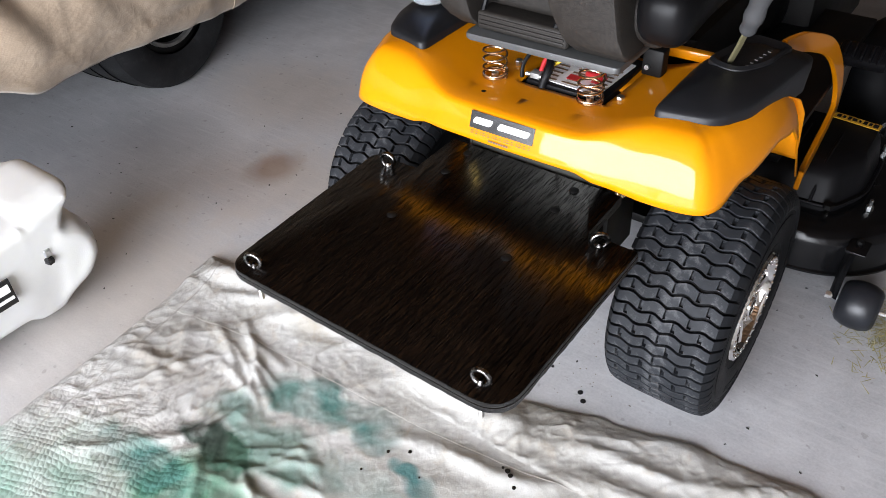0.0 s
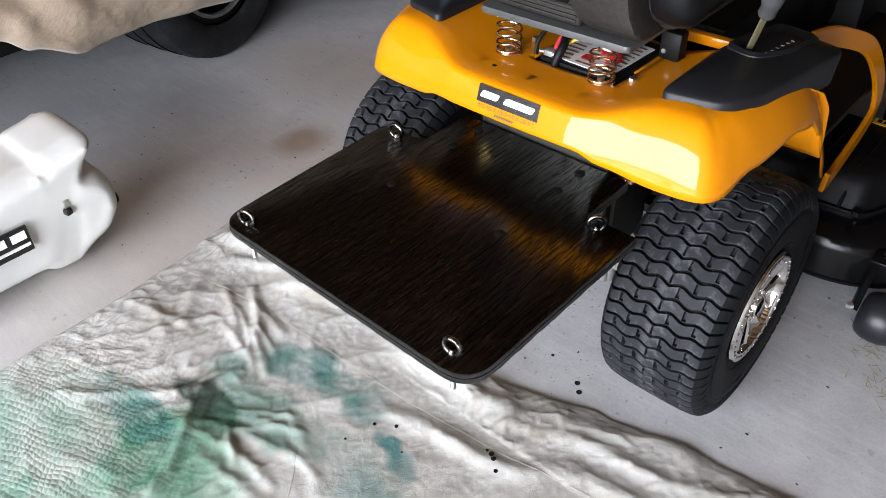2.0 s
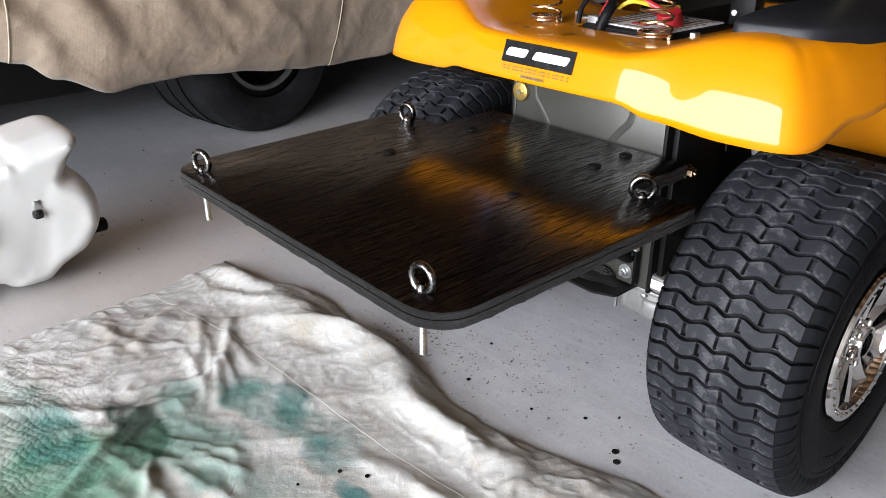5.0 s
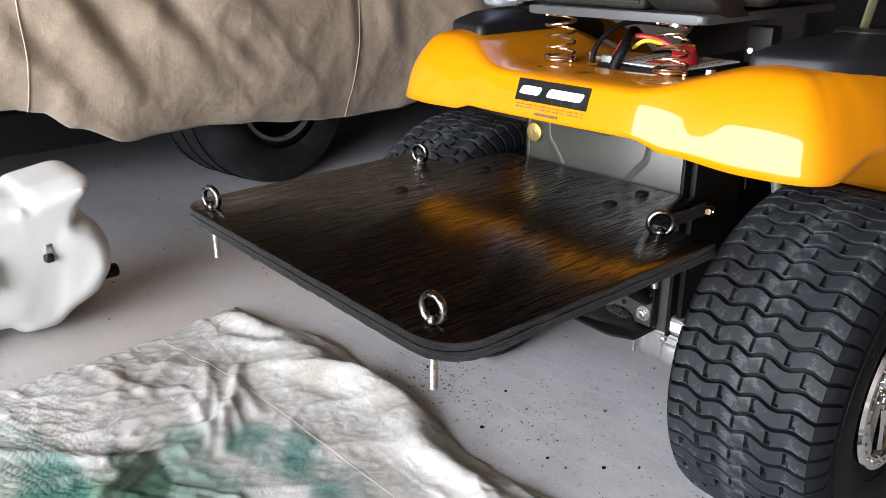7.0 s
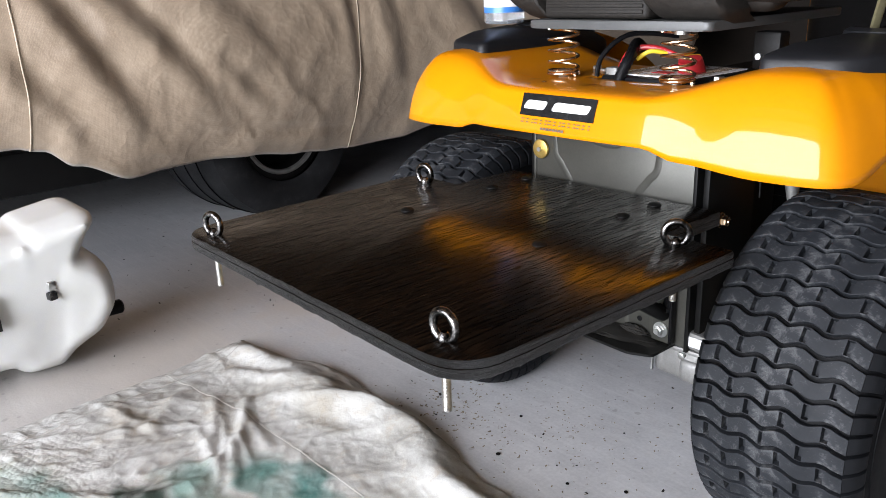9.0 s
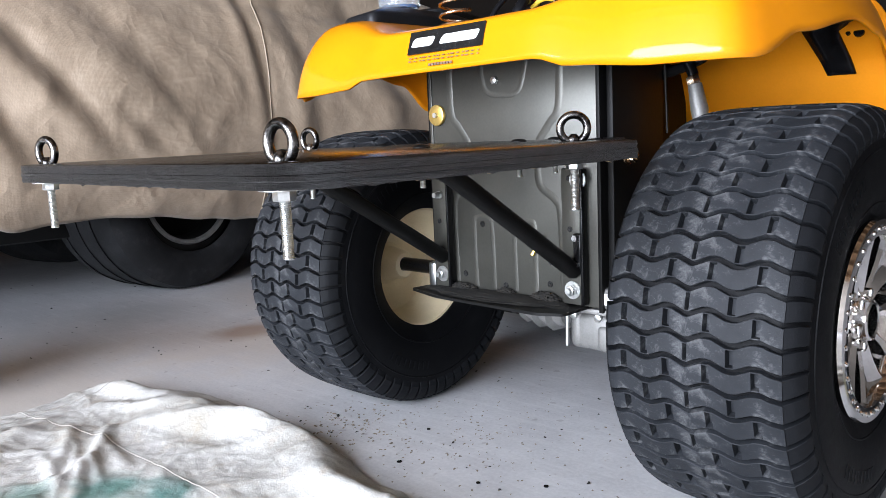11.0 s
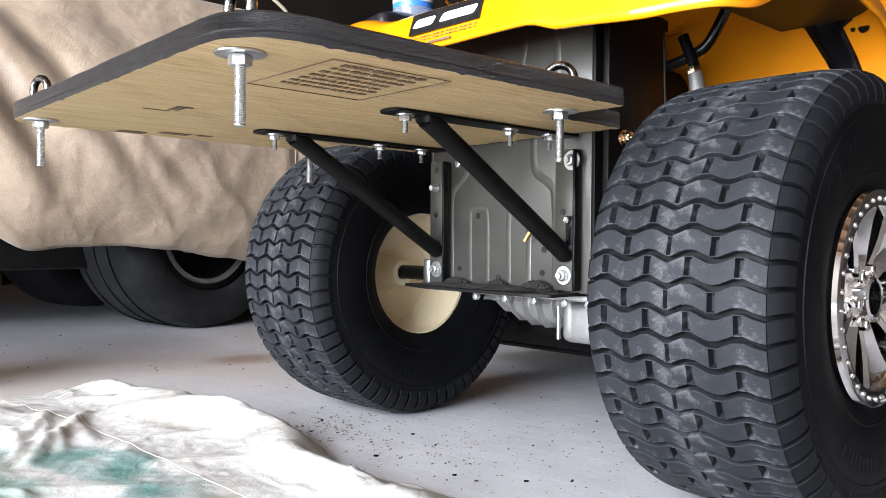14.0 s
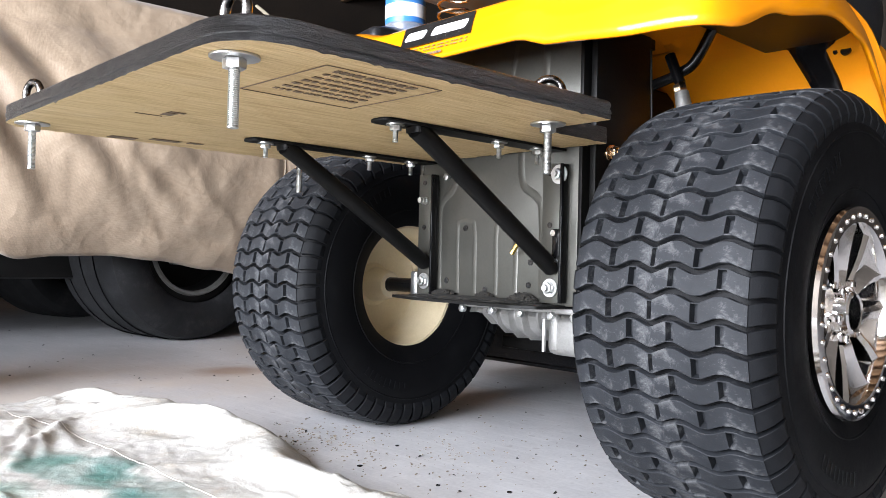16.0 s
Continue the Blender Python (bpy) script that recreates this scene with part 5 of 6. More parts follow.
def board():
    plan = [(-0.292, -0.025), (0.302, -0.033), (0.305, 0.408), (0.205, 0.410), (0.205, 0.545), (-0.195, 0.545), (-0.195, 0.410), (-0.303, 0.408)]
    plan = rounded(plan, [0.045, 0.060, 0.004, 0.004, 0.003, 0.003, 0.004, 0.02], 9)
    fine = []
    for i, p in enumerate(plan):  # cut edge, slightly uneven
        q = plan[(i + 1) % len(plan)]
        n = max(1, int((Vector(q) - Vector(p)).length / 0.006))
        fine += [(p[0] + (q[0] - p[0]) * k / n, p[1] + (q[1] - p[1]) * k / n) for k in range(n)]
    bm = bmesh.new()
    loops = []
    for z, off in ((UNDER, 0.004), (UNDER + 0.0001, 0.0), (UNDER + 0.0016, -0.0003), (UNDER + 0.006, 0.0004), (UNDER + 0.0065, -0.0006), (UNDER + 0.0105, -0.0006), (UNDER + 0.011, 0.0005), (UNDER + 0.015, 0.0), (TOP - 0.0025, 0.0), (TOP - 0.0008, 0.0012), (TOP, 0.003)):
        loop = []
        for x, y in fine:
            c = Vector((0, 0.19)) - Vector((x, y))
            c.normalize()
            rag = 0.0012 * noise.noise(Vector((x * 60, y * 60, z * 300)))
            drip = -0.0035 * max(0, noise.noise(Vector((x * 190, y * 190, 3))) - 0.15) if UNDER < z < UNDER + 0.001 else 0
            loop.append((x + c.x * (off + rag), y + c.y * (off + rag), z + drip))
        loops.append(loop)
    rings(bm, loops)
    ob = part("plywood_board", bm, PLY_EDGE, platform, "thick plywood, black-stained top and raw underside", 40)
    me = ob.data
    me.materials.append(PLY_TOP)
    me.materials.append(PLY_RAW)
    for poly in me.polygons:
        if poly.normal.z > 0.8:
            poly.material_index = 1
        elif poly.normal.z < -0.8 and poly.center.z < UNDER + 0.0004:
            poly.material_index = 2
    return ob


ply = board()
# grade stamp on the raw underside: plain bars for its print
bm = bmesh.new()
for k in range(2):
    box(bm, (0.275 - 0.135 * k, 0.125, UNDER - 0.0008), (0.0011, 0.125, 0.0006))
for k in range(2):
    box(bm, (0.2075, 0.0625 + 0.125 * k, UNDER - 0.0008), (0.135, 0.0011, 0.0006))
rnd = random.Random(4)
for row in range(7):
    y = 0.080
    while y < 0.165:
        w = rnd.uniform(0.003, 0.010)
        box(bm, (0.262 - 0.0155 * row, y + w / 2, UNDER - 0.0008), (0.0055 if row else 0.008, w, 0.0006))
        y += w + rnd.uniform(0.0015, 0.004)
for x, y, sx, sy in ((-0.065, 0.066, 0.002, 0.03), (-0.045, 0.08, 0.018, 0.012), (-0.03, 0.083, 0.006, 0.018), (-0.272, 0.12, 0.02, 0.035), (-0.25, 0.17, 0.016, 0.04), (-0.245, 0.21, 0.012, 0.02)):
    box(bm, (x, y, UNDER - 0.0008), (sx, sy, 0.0006))
tagged(part("grade_stamp", bm, INK, ply, "dark printed grade stamp"), kind="stuff")


def threaded(z0, z1, r):
    """A threaded shank from z0 down to z1, as a profile for lathe()."""
    prof, z = [(z0, r)], z0
    while z > z1 + 0.002:
        prof += [(z, r), (z - 0.0008, r * 0.86), (z - 0.0016, r)]
        z -= 0.0016
    return prof + [(z1 + 0.0008, r), (z1, r * 0.8), (z1, 0)]


STAND = pose(0, 0, 0, 0, -90)  # lathe()'s x axis turned up


def eye_bolt(x, y, facing):
    put = Matrix.Translation((x, y, 0))
    bm = bmesh.new()
    a0 = radians(facing)
    side = Vector((-math.sin(a0), math.cos(a0), 0))
    c = Vector((x, y, TOP + 0.0138))
    R = 0.0148
    sweep(bm, [c + side * R * math.cos(a) + Vector((0, 0, R * math.sin(a))) for a in (2 * math.pi * k / 32 for k in range(32))], 0.0045, 12, True)
    lathe(bm, [(TOP - 0.015, 0.0048), (TOP + 0.0005, 0.0072), (TOP + 0.004, 0.0066), (TOP + 0.008, 0.003)], 16, put @ STAND)
    eye = part("eye_bolt", bm, STEEL, platform, "steel eye bolt smudged with black paint")
    part("shank", lathe(bmesh.new(), threaded(UNDER, UNDER - 0.056, 0.0046), 20, put @ STAND), ZINC, eye, "zinc plated threaded shank", 20)
    part("washer", prism(bmesh.new(), circle(0.0195, 36), UNDER - 0.0022, UNDER - 0.0002, put, 0.0005), ZINC, eye, "wide zinc plated washer")
    part("nut", prism(bmesh.new(), hexagon(0.0092), UNDER - 0.0105, UNDER - 0.0024, put @ pose(0, 0, 0, 0, 0, facing + 17), 0.0008), ZINC, eye, "zinc plated hexagon nut")


eye_bolt(-0.2425, 0.0, 105)
eye_bolt(0.2425, 0.0, 95)
eye_bolt(0.2395, 0.383, 128)
eye_bolt(-0.2465, 0.383, 98)


def bracket(x, side, bolts):
    """Steel bracket: bar under the board, upright strap on the plate, sloping brace."""
    arm = part("bracket_bar", prism(bmesh.new(), rounded([(x - 0.017, bolts[0] - 0.027), (x + 0.017, bolts[0] - 0.027), (x + 0.017, 0.552), (x - 0.017, 0.552)], [0.012, 0.012, 0, 0], 5), UNDER - 0.0038, UNDER - 0.0005, None, 0.0008), DULL, platform, "black steel bracket bar under the board")
    strap = part("bracket_strap", boxed((x, 0.5485, 0.334), (0.034, 0.006, 0.188), 0.001), PLATE, platform, "dark steel upright strap")
    part("bracket_flange", boxed((x + 0.019, 0.546, 0.334), (0.004, 0.014, 0.186), 0.001), BLACKMETAL, strap)
    pts = [(x + 0.002, bolts[0] + 0.026, UNDER - 0.010), (x + 0.002, bolts[0] + 0.048, UNDER - 0.016), (x + 0.002, 0.522, 0.302), (x + 0.002, 0.543, 0.288)]
    bm = bmesh.new()
    path = spline(pts, 4)
    loops = []
    for i, p in enumerate(path):
        t = i / (len(path) - 1)
        w = 0.0125
        h = 0.0115 if 0.2 < t < 0.85 else 0.006
        d = (path[min(i + 1, len(path) - 1)] - path[max(i - 1, 0)]).normalized()
        up = Vector((1, 0, 0)).cross(d)
        loops.append([p + Vector((math.cos(a) * w, 0, 0)) + up * math.sin(a) * h for a in (2 * math.pi * k / 16 for k in range(16))])
    rings(bm, loops)
    part("brace", bm, DULL, platform, "black round steel brace")
    for y in bolts:
        put = Matrix.Translation((x, y, 0))
        head = part("carriage_bolt", lathe(bmesh.new(), [(TOP - 0.001, 0.010), (TOP + 0.001, 0.0098), (TOP + 0.003, 0.007), (TOP + 0.004, 0.0)], 20, put @ STAND), DULL, platform, "carriage bolt painted black on top")
        part("washer", prism(bmesh.new(), circle(0.0105, 24), UNDER - 0.0053, UNDER - 0.0038, put), ZINC, head)
        part("nut", prism(bmesh.new(), hexagon(0.0068), UNDER - 0.0112, UNDER - 0.0055, put @ pose(0, 0, 0, 0, 0, 40 * y * 90), 0.0006), ZINC, head)
        part("shank", lathe(bmesh.new(), threaded(UNDER - 0.011, UNDER - 0.024, 0.0033), 12, put @ STAND), ZINC, head)
    for z, r in ((0.2605, 0.0125), (0.387, 0.006) if side < 0 else (0.413, 0.013)):
        put = Matrix.Translation((x + (0.0 if z < 0.3 or side < 0 else 0.012), 0.545, z)) @ FACE
        bolt = part("strap_bolt", prism(bmesh.new(), hexagon(0.0078 if r > 0.01 else 0.0055), 0.002, 0.0095, put @ pose(0, 0, 0, 0, 0, 20), 0.001), ZINC, strap, "zinc plated bolt with a washer")
        part("washer", prism(bmesh.new(), circle(r, 24), 0.0, 0.002, put), ZINC, strap)
        part("bolt_end", prism(bmesh.new(), circle(0.0042, 12), 0.0095, 0.014, put), ZINC, strap)
    for z in (0.30, 0.345, 0.415):
        part("strap_hole", prism(bmesh.new(), circle(0.004, 12), 0, 0.001, Matrix.Translation((x - 0.003, 0.5452, z)) @ FACE), DECAL_BLACK, strap)


bracket(-0.134, -1, (0.255, 0.430, 0.511))
bracket(0.118, 1, (0.267, 0.437, 0.512))


# ---- drop cloth ----
EDGE = ((-0.88, 0.30), (-0.82, 0.305), (-0.66, 0.33), (-0.575, 0.37), (-0.50, 0.375), (-0.43, 0.365), (-0.36, 0.345), (-0.27, 0.365), (-0.18, 0.35), (-0.05, 0.322), (0.06, 0.326), (0.15, 0.350), (0.30, 0.398), (0.5, 0.44), (0.71, 0.455), (1.3, 0.48))
LEFT = ((-1.7, -0.70), (-1.0, -0.745), (-0.38, -0.79), (-0.24, -0.795), (-0.09, -0.797), (0.1, -0.812), (0.3, -0.845))
# long folds: start, end, half width, height
FOLDS = (
    (-0.54, 0.27, -0.40, 0.29, 0.05, 0.035), (-0.36, 0.32, -0.20, 0.33, 0.03, 0.040), (-0.12, 0.27, 0.10, 0.28, 0.03, 0.030), (-0.02, 0.10, 0.14, 0.16, 0.03, 0.02), (0.08, 0.13, 0.30, 0.18, 0.02, 0.02),
    (-0.80, 0.25, -0.68, 0.27, 0.035, 0.030), (-0.62, 0.30, -0.50, 0.33, 0.05, 0.060), (-0.46, 0.31, -0.30, 0.31, 0.035, 0.030), (-0.20, 0.30, 0.02, 0.29, 0.03, 0.022),
    (-0.737, -0.042, -0.592, -0.055, 0.012, 0.014), (-0.533, 0.006, -0.351, 0.008, 0.011, 0.015), (-0.652, -0.108, -0.581, 0.005, 0.010, 0.012), (-0.534, -0.19, -0.534, -0.088, 0.010, 0.010),
    (-0.502, 0.18, -0.33, 0.216, 0.03, 0.012), (-0.541, 0.077, -0.372, 0.011, 0.009, 0.010), (-0.435, 0.07, -0.327, 0.058, 0.008, 0.009), (-0.262, -0.146, -0.179, -0.198, 0.010, 0.024),
    (-0.222, -0.105, -0.177, -0.03, 0.008, 0.012), (-0.276, -0.091, -0.164, -0.03, 0.008, 0.012), (-0.24, -0.137, -0.17, -0.063, 0.008, 0.014), (-0.15, -0.095, -0.025, -0.106, 0.008, 0.008),
    (-0.80, 0.24, -0.62, 0.30, 0.03, 0.022), (-0.70, 0.20, -0.58, 0.26, 0.02, 0.02), (-0.60, 0.24, -0.46, 0.33, 0.035, 0.03),
    (-0.52, 0.22, -0.36, 0.31, 0.045, 0.038), (-0.40, 0.27, -0.16, 0.31, 0.04, 0.026), (-0.20, 0.27, 0.12, 0.29, 0.035, 0.022),
    (0.0, 0.23, 0.35, 0.35, 0.03, 0.018), (0.12, 0.24, 0.45, 0.33, 0.02, 0.014), (0.25, 0.26, 0.7, 0.40, 0.022, 0.015), (0.3, 0.20, 0.75, 0.33, 0.02, 0.012),
    (-0.62, 0.10, -0.48, 0.02, 0.018, 0.018), (-0.56, 0.16, -0.40, 0.05, 0.018, 0.022), (-0.70, 0.10, -0.62, -0.05, 0.016, 0.018),
    (-0.50, 0.12, -0.36, 0.10, 0.015, 0.014), (-0.44, 0.05, -0.30, 0.02, 0.014, 0.016), (-0.72, -0.02, -0.55, -0.14, 0.016, 0.014),
    (-0.40, -0.10, -0.62, -0.30, 0.014, 0.016), (-0.36, -0.18, -0.25, -0.33, 0.016, 0.026), (-0.33, -0.16, -0.08, -0.10, 0.013, 0.016),
    (-0.33, -0.19, -0.08, -0.17, 0.013, 0.016), (-0.31, -0.12, -0.12, -0.05, 0.012, 0.012), (-0.26, -0.24, -0.05, -0.20, 0.014, 0.014),
    (-0.40, -0.10, -0.36, -0.02, 0.016, 0.02), (-0.27, -0.33, -0.2, -0.5, 0.018, 0.022), (-0.18, -0.03, 0.0, -0.12, 0.016, 0.010), (-0.05, -0.2, 0.1, -0.4, 0.02, 0.014),
)


def cloth_z(x, y, edge):
    p = Vector((x, y, 0))
    w = noise.noise_vector(p * 3.5) * 0.05
    q = p + w
    z = 0.006
    for x0, y0, x1, y1, wide, high in FOLDS:
        ax, ay = x1 - x0, y1 - y0
        t = max(0.0, min(1.0, ((q.x - x0) * ax + (q.y - y0) * ay) / (ax * ax + ay * ay)))
        d2 = (q.x - x0 - t * ax) ** 2 + (q.y - y0 - t * ay) ** 2
        if d2 < 9 * wide * wide:
            z += 0.4 * high * math.exp(-d2 / (wide * wide) * 1.2) * (0.55 + 0.45 * math.sin(math.pi * (0.15 + 0.7 * t)))
    bend = Vector((q.x * 0.8 + q.y * 0.6, q.y * 0.8 - q.x * 0.6, 0))
    big = max(0.0, 1 - abs(noise.noise(q * 5.5)) * 2.2) ** 2
    mid = max(0.0, 1 - abs(noise.noise(Vector((bend.x * 10, bend.y * 17, 5)) + noise.noise_vector(p * 9) * 0.5)) * 2.4) ** 2
    small = max(0.0, 1 - abs(noise.noise(Vector((q.x * 34, q.y * 24, 8)) + noise.noise_vector(p * 20) * 0.5)) * 2.6) ** 2
    tiny = noise.noise(q * 60.0)
    patch = 0.3 + 1.0 * max(0.0, min(1.0, 0.5 + 1.6 * noise.noise(p * 3.0 + Vector((4, 4, 2)))))
    calm = 0.35 if x > -0.12 and y < 0.2 else 1.0
    z += (0.0050 * big + (0.0031 * mid + 0.0019 * small) * patch) * calm + 0.0012 * tiny * (0.4 + 0.6 * calm) + 0.0005 * noise.noise(q * 130)
    fall = max(0.0, min(1.0, edge / 0.035))
    return 0.0035 + max(0.0, z) * (fall * (2 - fall)) ** 0.5 + 0.004 * fall


# paint stains soaked into the cloth: place, half sizes, colour, strength
STAINS = (
    ((-0.47, -0.50), (0.36, 0.28), (0.20, 0.38, 0.30), 0.55), ((-0.25, -0.28), (0.20, 0.13), (0.08, 0.26, 0.17), 0.6), ((-0.64, -0.66), (0.4, 0.3), (0.2, 0.39, 0.31), 0.5),
    ((-0.31, -0.25), (0.13, 0.09), (0.05, 0.22, 0.13), 0.65), ((-0.43, -0.24), (0.15, 0.045), (0.05, 0.18, 0.16), 0.8), ((-0.35, -0.04), (0.09, 0.05), (0.09, 0.24, 0.21), 0.55),
    ((-0.27, 0.065), (0.13, 0.05), (0.08, 0.23, 0.205), 0.7), ((-0.25, 0.112), (0.07, 0.035), (0.07, 0.20, 0.185), 0.7), ((-0.15, 0.098), (0.09, 0.05), (0.08, 0.22, 0.20), 0.7),
    ((-0.085, 0.094), (0.055, 0.05), (0.07, 0.19, 0.18), 0.75), ((-0.21, -0.07), (0.15, 0.06), (0.10, 0.28, 0.23), 0.6), ((0.016, 0.047), (0.035, 0.022), (0.07, 0.20, 0.20), 0.8),
    ((0.071, 0.035), (0.05, 0.035), (0.07, 0.20, 0.20), 0.75), ((0.09, -0.08), (0.09, 0.08), (0.08, 0.22, 0.20), 0.6), ((-0.06, -0.03), (0.10, 0.05), (0.12, 0.24, 0.21), 0.45),
    ((-0.30, -0.14), (0.07, 0.05), (0.03, 0.10, 0.065), 0.85), ((-0.39, -0.122), (0.065, 0.04), (0.014, 0.042, 0.030), 0.87), ((-0.33, -0.145), (0.04, 0.025), (0.014, 0.045, 0.03), 0.8),
    ((-0.40, 0.225), (0.08, 0.04), (0.27, 0.24, 0.18), 0.5), ((-0.65, -0.04), (0.11, 0.04), (0.36, 0.31, 0.24), 0.5), ((-0.55, 0.10), (0.10, 0.03), (0.34, 0.30, 0.23), 0.4),
)


def stain_at(x, y):
    p = Vector((x, y, 0))
    q = p + noise.noise_vector(p * 9) * 0.03 + noise.noise_vector(p * 30) * 0.02
    r, g, b, a = 0.5, 0.5, 0.45, 0.0
    blotch = 0.8 + 0.7 * noise.noise(q * 13 + Vector((3, 1, 1)))
    for (px, py), (sx, sy), (cr, cg, cb), strong in STAINS:
        d = math.hypot((q.x - px) / sx, (q.y - py) / sy)
        if d < 1.15:
            m = min(1.0, max(0.0, (1.15 - d) * 1.9)) * strong * min(1.1, blotch + (0.5 if strong > 0.8 else 0))
            m = min(1.0, m)
            k = m / (m + a * (1 - m) + 1e-6)
            if strong < 0.88:
                cr, cg, cb = cr * 0.8 + 0.03, cg * 0.82 + 0.02, cb * 0.8 + 0.02
            r, g, b = r + (cr - r) * k, g + (cg - g) * k, b + (cb - b) * k
            a = m + a * (1 - m)
    return r, g, b, a


def lip(x):
    return run(EDGE, x) + 0.008 * noise.noise(Vector((x * 14, 0, 7))) + 0.004 * noise.noise(Vector((x * 45, 0, 9)))


def cloth_at(x, y):
    return cloth_z(x, y, min(lip(x) - y, x - run(LEFT, y)))


def drop_cloth():
    bm = bmesh.new()
    nu, nv = 460, 340
    rows = []
    for j in range(nv + 1):
        v = j / nv
        v = 1 - (1 - v) ** 1.5
        row = []
        for i in range(nu + 1):
            u = i / nu
            u = u ** 1.35
            y0 = -1.5 + 1.82 * v
            x0 = run(LEFT, y0)
            x = x0 + (1.25 - x0) * u
            y = -1.5 + (lip(x) + 1.5) * v
            z = cloth_z(x, y, min(lip(x) - y, (x - x0) * 1.0 + 0.002))
            row.append(bm.verts.new((x, y, z)))
        rows.append(row)
    for a, b in zip(rows, rows[1:]):
        for i in range(nu):
            bm.faces.new((a[i], a[i + 1], b[i + 1], b[i]))
    # hem turned down onto the floor
    low = [bm.verts.new((v.co.x, v.co.y + (0.001 if k <= nu else 0), 0.0006)) for k, v in enumerate(rows[-1])]
    for i in range(nu):
        bm.faces.new((rows[-1][i], rows[-1][i + 1], low[i + 1], low[i]))
    ob = solid("drop_cloth", bm, CANVAS, "crumpled off-white canvas drop cloth with green paint stains on the floor", "drop cloth", angle=180)
    layer = ob.data.attributes.new("paint_stain", "FLOAT_COLOR", "POINT")
    layer.data.foreach_set("color", [c for v in ob.data.vertices for c in stain_at(v.co.x, v.co.y)])
    return ob


cloth = drop_cloth()
for pts in ([(-0.79, 0.089), (-0.494, 0.133), (-0.234, 0.143), (0.02, 0.156), (0.253, 0.184), (0.6, 0.25)], [(-0.775, 0.285), (-0.745, 0.08), (-0.72, -0.1), (-0.71, -0.38), (-0.68, -0.8)], [(-0.12, -0.07), (-0.04, -0.16), (0.02, -0.27), (0.05, -0.45)]):
    line = spline([(x, y, 0) for x, y in pts], 24)
    part("seam", sweep(bmesh.new(), [(p.x, p.y, cloth_at(p.x, p.y) + 0.0003) for p in line], 0.0007, 6), THREAD, cloth, "stitched seam")


def drops(name, places, on_cloth, label):
    bm = bmesh.new()
    for x, y, r in places:
        z = cloth_at(x, y) + 0.0012 if on_cloth else 0.0002
        prism(bm, [(x + a * (1 + 0.2 * noise.noise(Vector((a * 300, b * 300, x)))), y + b) for a, b in circle(r, 14)], z, z + 0.0012)
    return solid(name, bm, WET_PAINT, label, "paint drops", kind="stuff")


drops("paint_drops", ((0.209, 0.437, 0.0062), (0.226, 0.418, 0.0062), (-0.10, 0.40, 0.004), (0.04, 0.42, 0.003), (0.12, 0.47, 0.0035), (-0.16, 0.52, 0.003)), False, "black paint drops on the concrete floor")
drops("paint_drops", ((0.195, 0.159, 0.0055), (0.206, 0.152, 0.005), (0.182, 0.162, 0.003), (0.225, 0.135, 0.0042), (-0.036, 0.064, 0.0035), (0.003, 0.088, 0.004), (0.055, 0.05, 0.002), (-0.055, 0.0, 0.0025)), True, "black paint drops on the cloth")


# ---- debris ----
def litter(name, n, centre, spread, size, material, label, seed):
    rnd = random.Random(seed)
    bm = bmesh.new()
    for _ in range(n):
        x, y = rnd.gauss(centre[0], spread[0]), rnd.gauss(centre[1], spread[1])
        if y < lip(x) + 0.015 and x > -0.8:
            continue
        s = size * rnd.uniform(0.4, 1.5)
        m = Matrix.Translation((x, y, s * 0.2)) @ pose(0, 0, 0, rnd.uniform(-20, 20), rnd.uniform(-20, 20), rnd.uniform(0, 360))
        verts = [bm.verts.new(m @ Vector(q)) for q in ((-s, -s * 0.4, 0), (s * 0.9, -s * 0.3, 0), (s * 0.5, s * 0.5, 0), (-s * 0.6, s * 0.4, 0), (0, 0, s * 0.5))]
        for a, b in ((0, 1), (1, 2), (2, 3), (3, 0)):
            bm.faces.new((verts[a], verts[b], verts[4]))
        bm.faces.new(verts[3::-1])
    return solid(name, bm, material, label, "debris", kind="stuff")


litter("floor_crumbs", 420, (-0.08, 0.5), (0.17, 0.13), 0.0022, CRUMB, "scattered dry crumbs and sawdust on the concrete", 3)
litter("floor_crumbs", 160, (-0.28, 0.44), (0.06, 0.05), 0.003, CRUMB, "small heap of dry debris on the concrete", 5)
litter("dark_specks", 120, (0.0, 0.75), (0.45, 0.4), 0.003, DIRT, "dark specks of dirt on the concrete", 8)
litter("dark_specks", 60, (-1.2, 0.6), (0.5, 0.5), 0.004, DIRT, "dark specks of dirt on the concrete", 9)


def clippings():
    rnd = random.Random(11)
    bm = bmesh.new()
    for _ in range(520):
        x, y = rnd.gauss(0.74, 0.05), rnd.gauss(0.99, 0.07)
        a, h, z = rnd.uniform(0, 6.28), rnd.uniform(0.012, 0.035), rnd.uniform(0.001, 0.014)
        d = Vector((math.cos(a), math.sin(a), rnd.uniform(-0.15, 0.3)))
        s = Vector((-d.y, d.x, 0)) * 0.0013
        p = Vector((x, y, z))
        q = p + d * h
        q.z = max(q.z, 0.001)
        vs = [bm.verts.new(v) for v in (p - s, p + s, q + s * 0.3, q - s * 0.3)]
        bm.faces.new(vs)
    return solid("grass_clippings", bm, STRAW, "dry grass clippings beside the mower deck on the floor", "grass clippings", kind="stuff")


clippings()


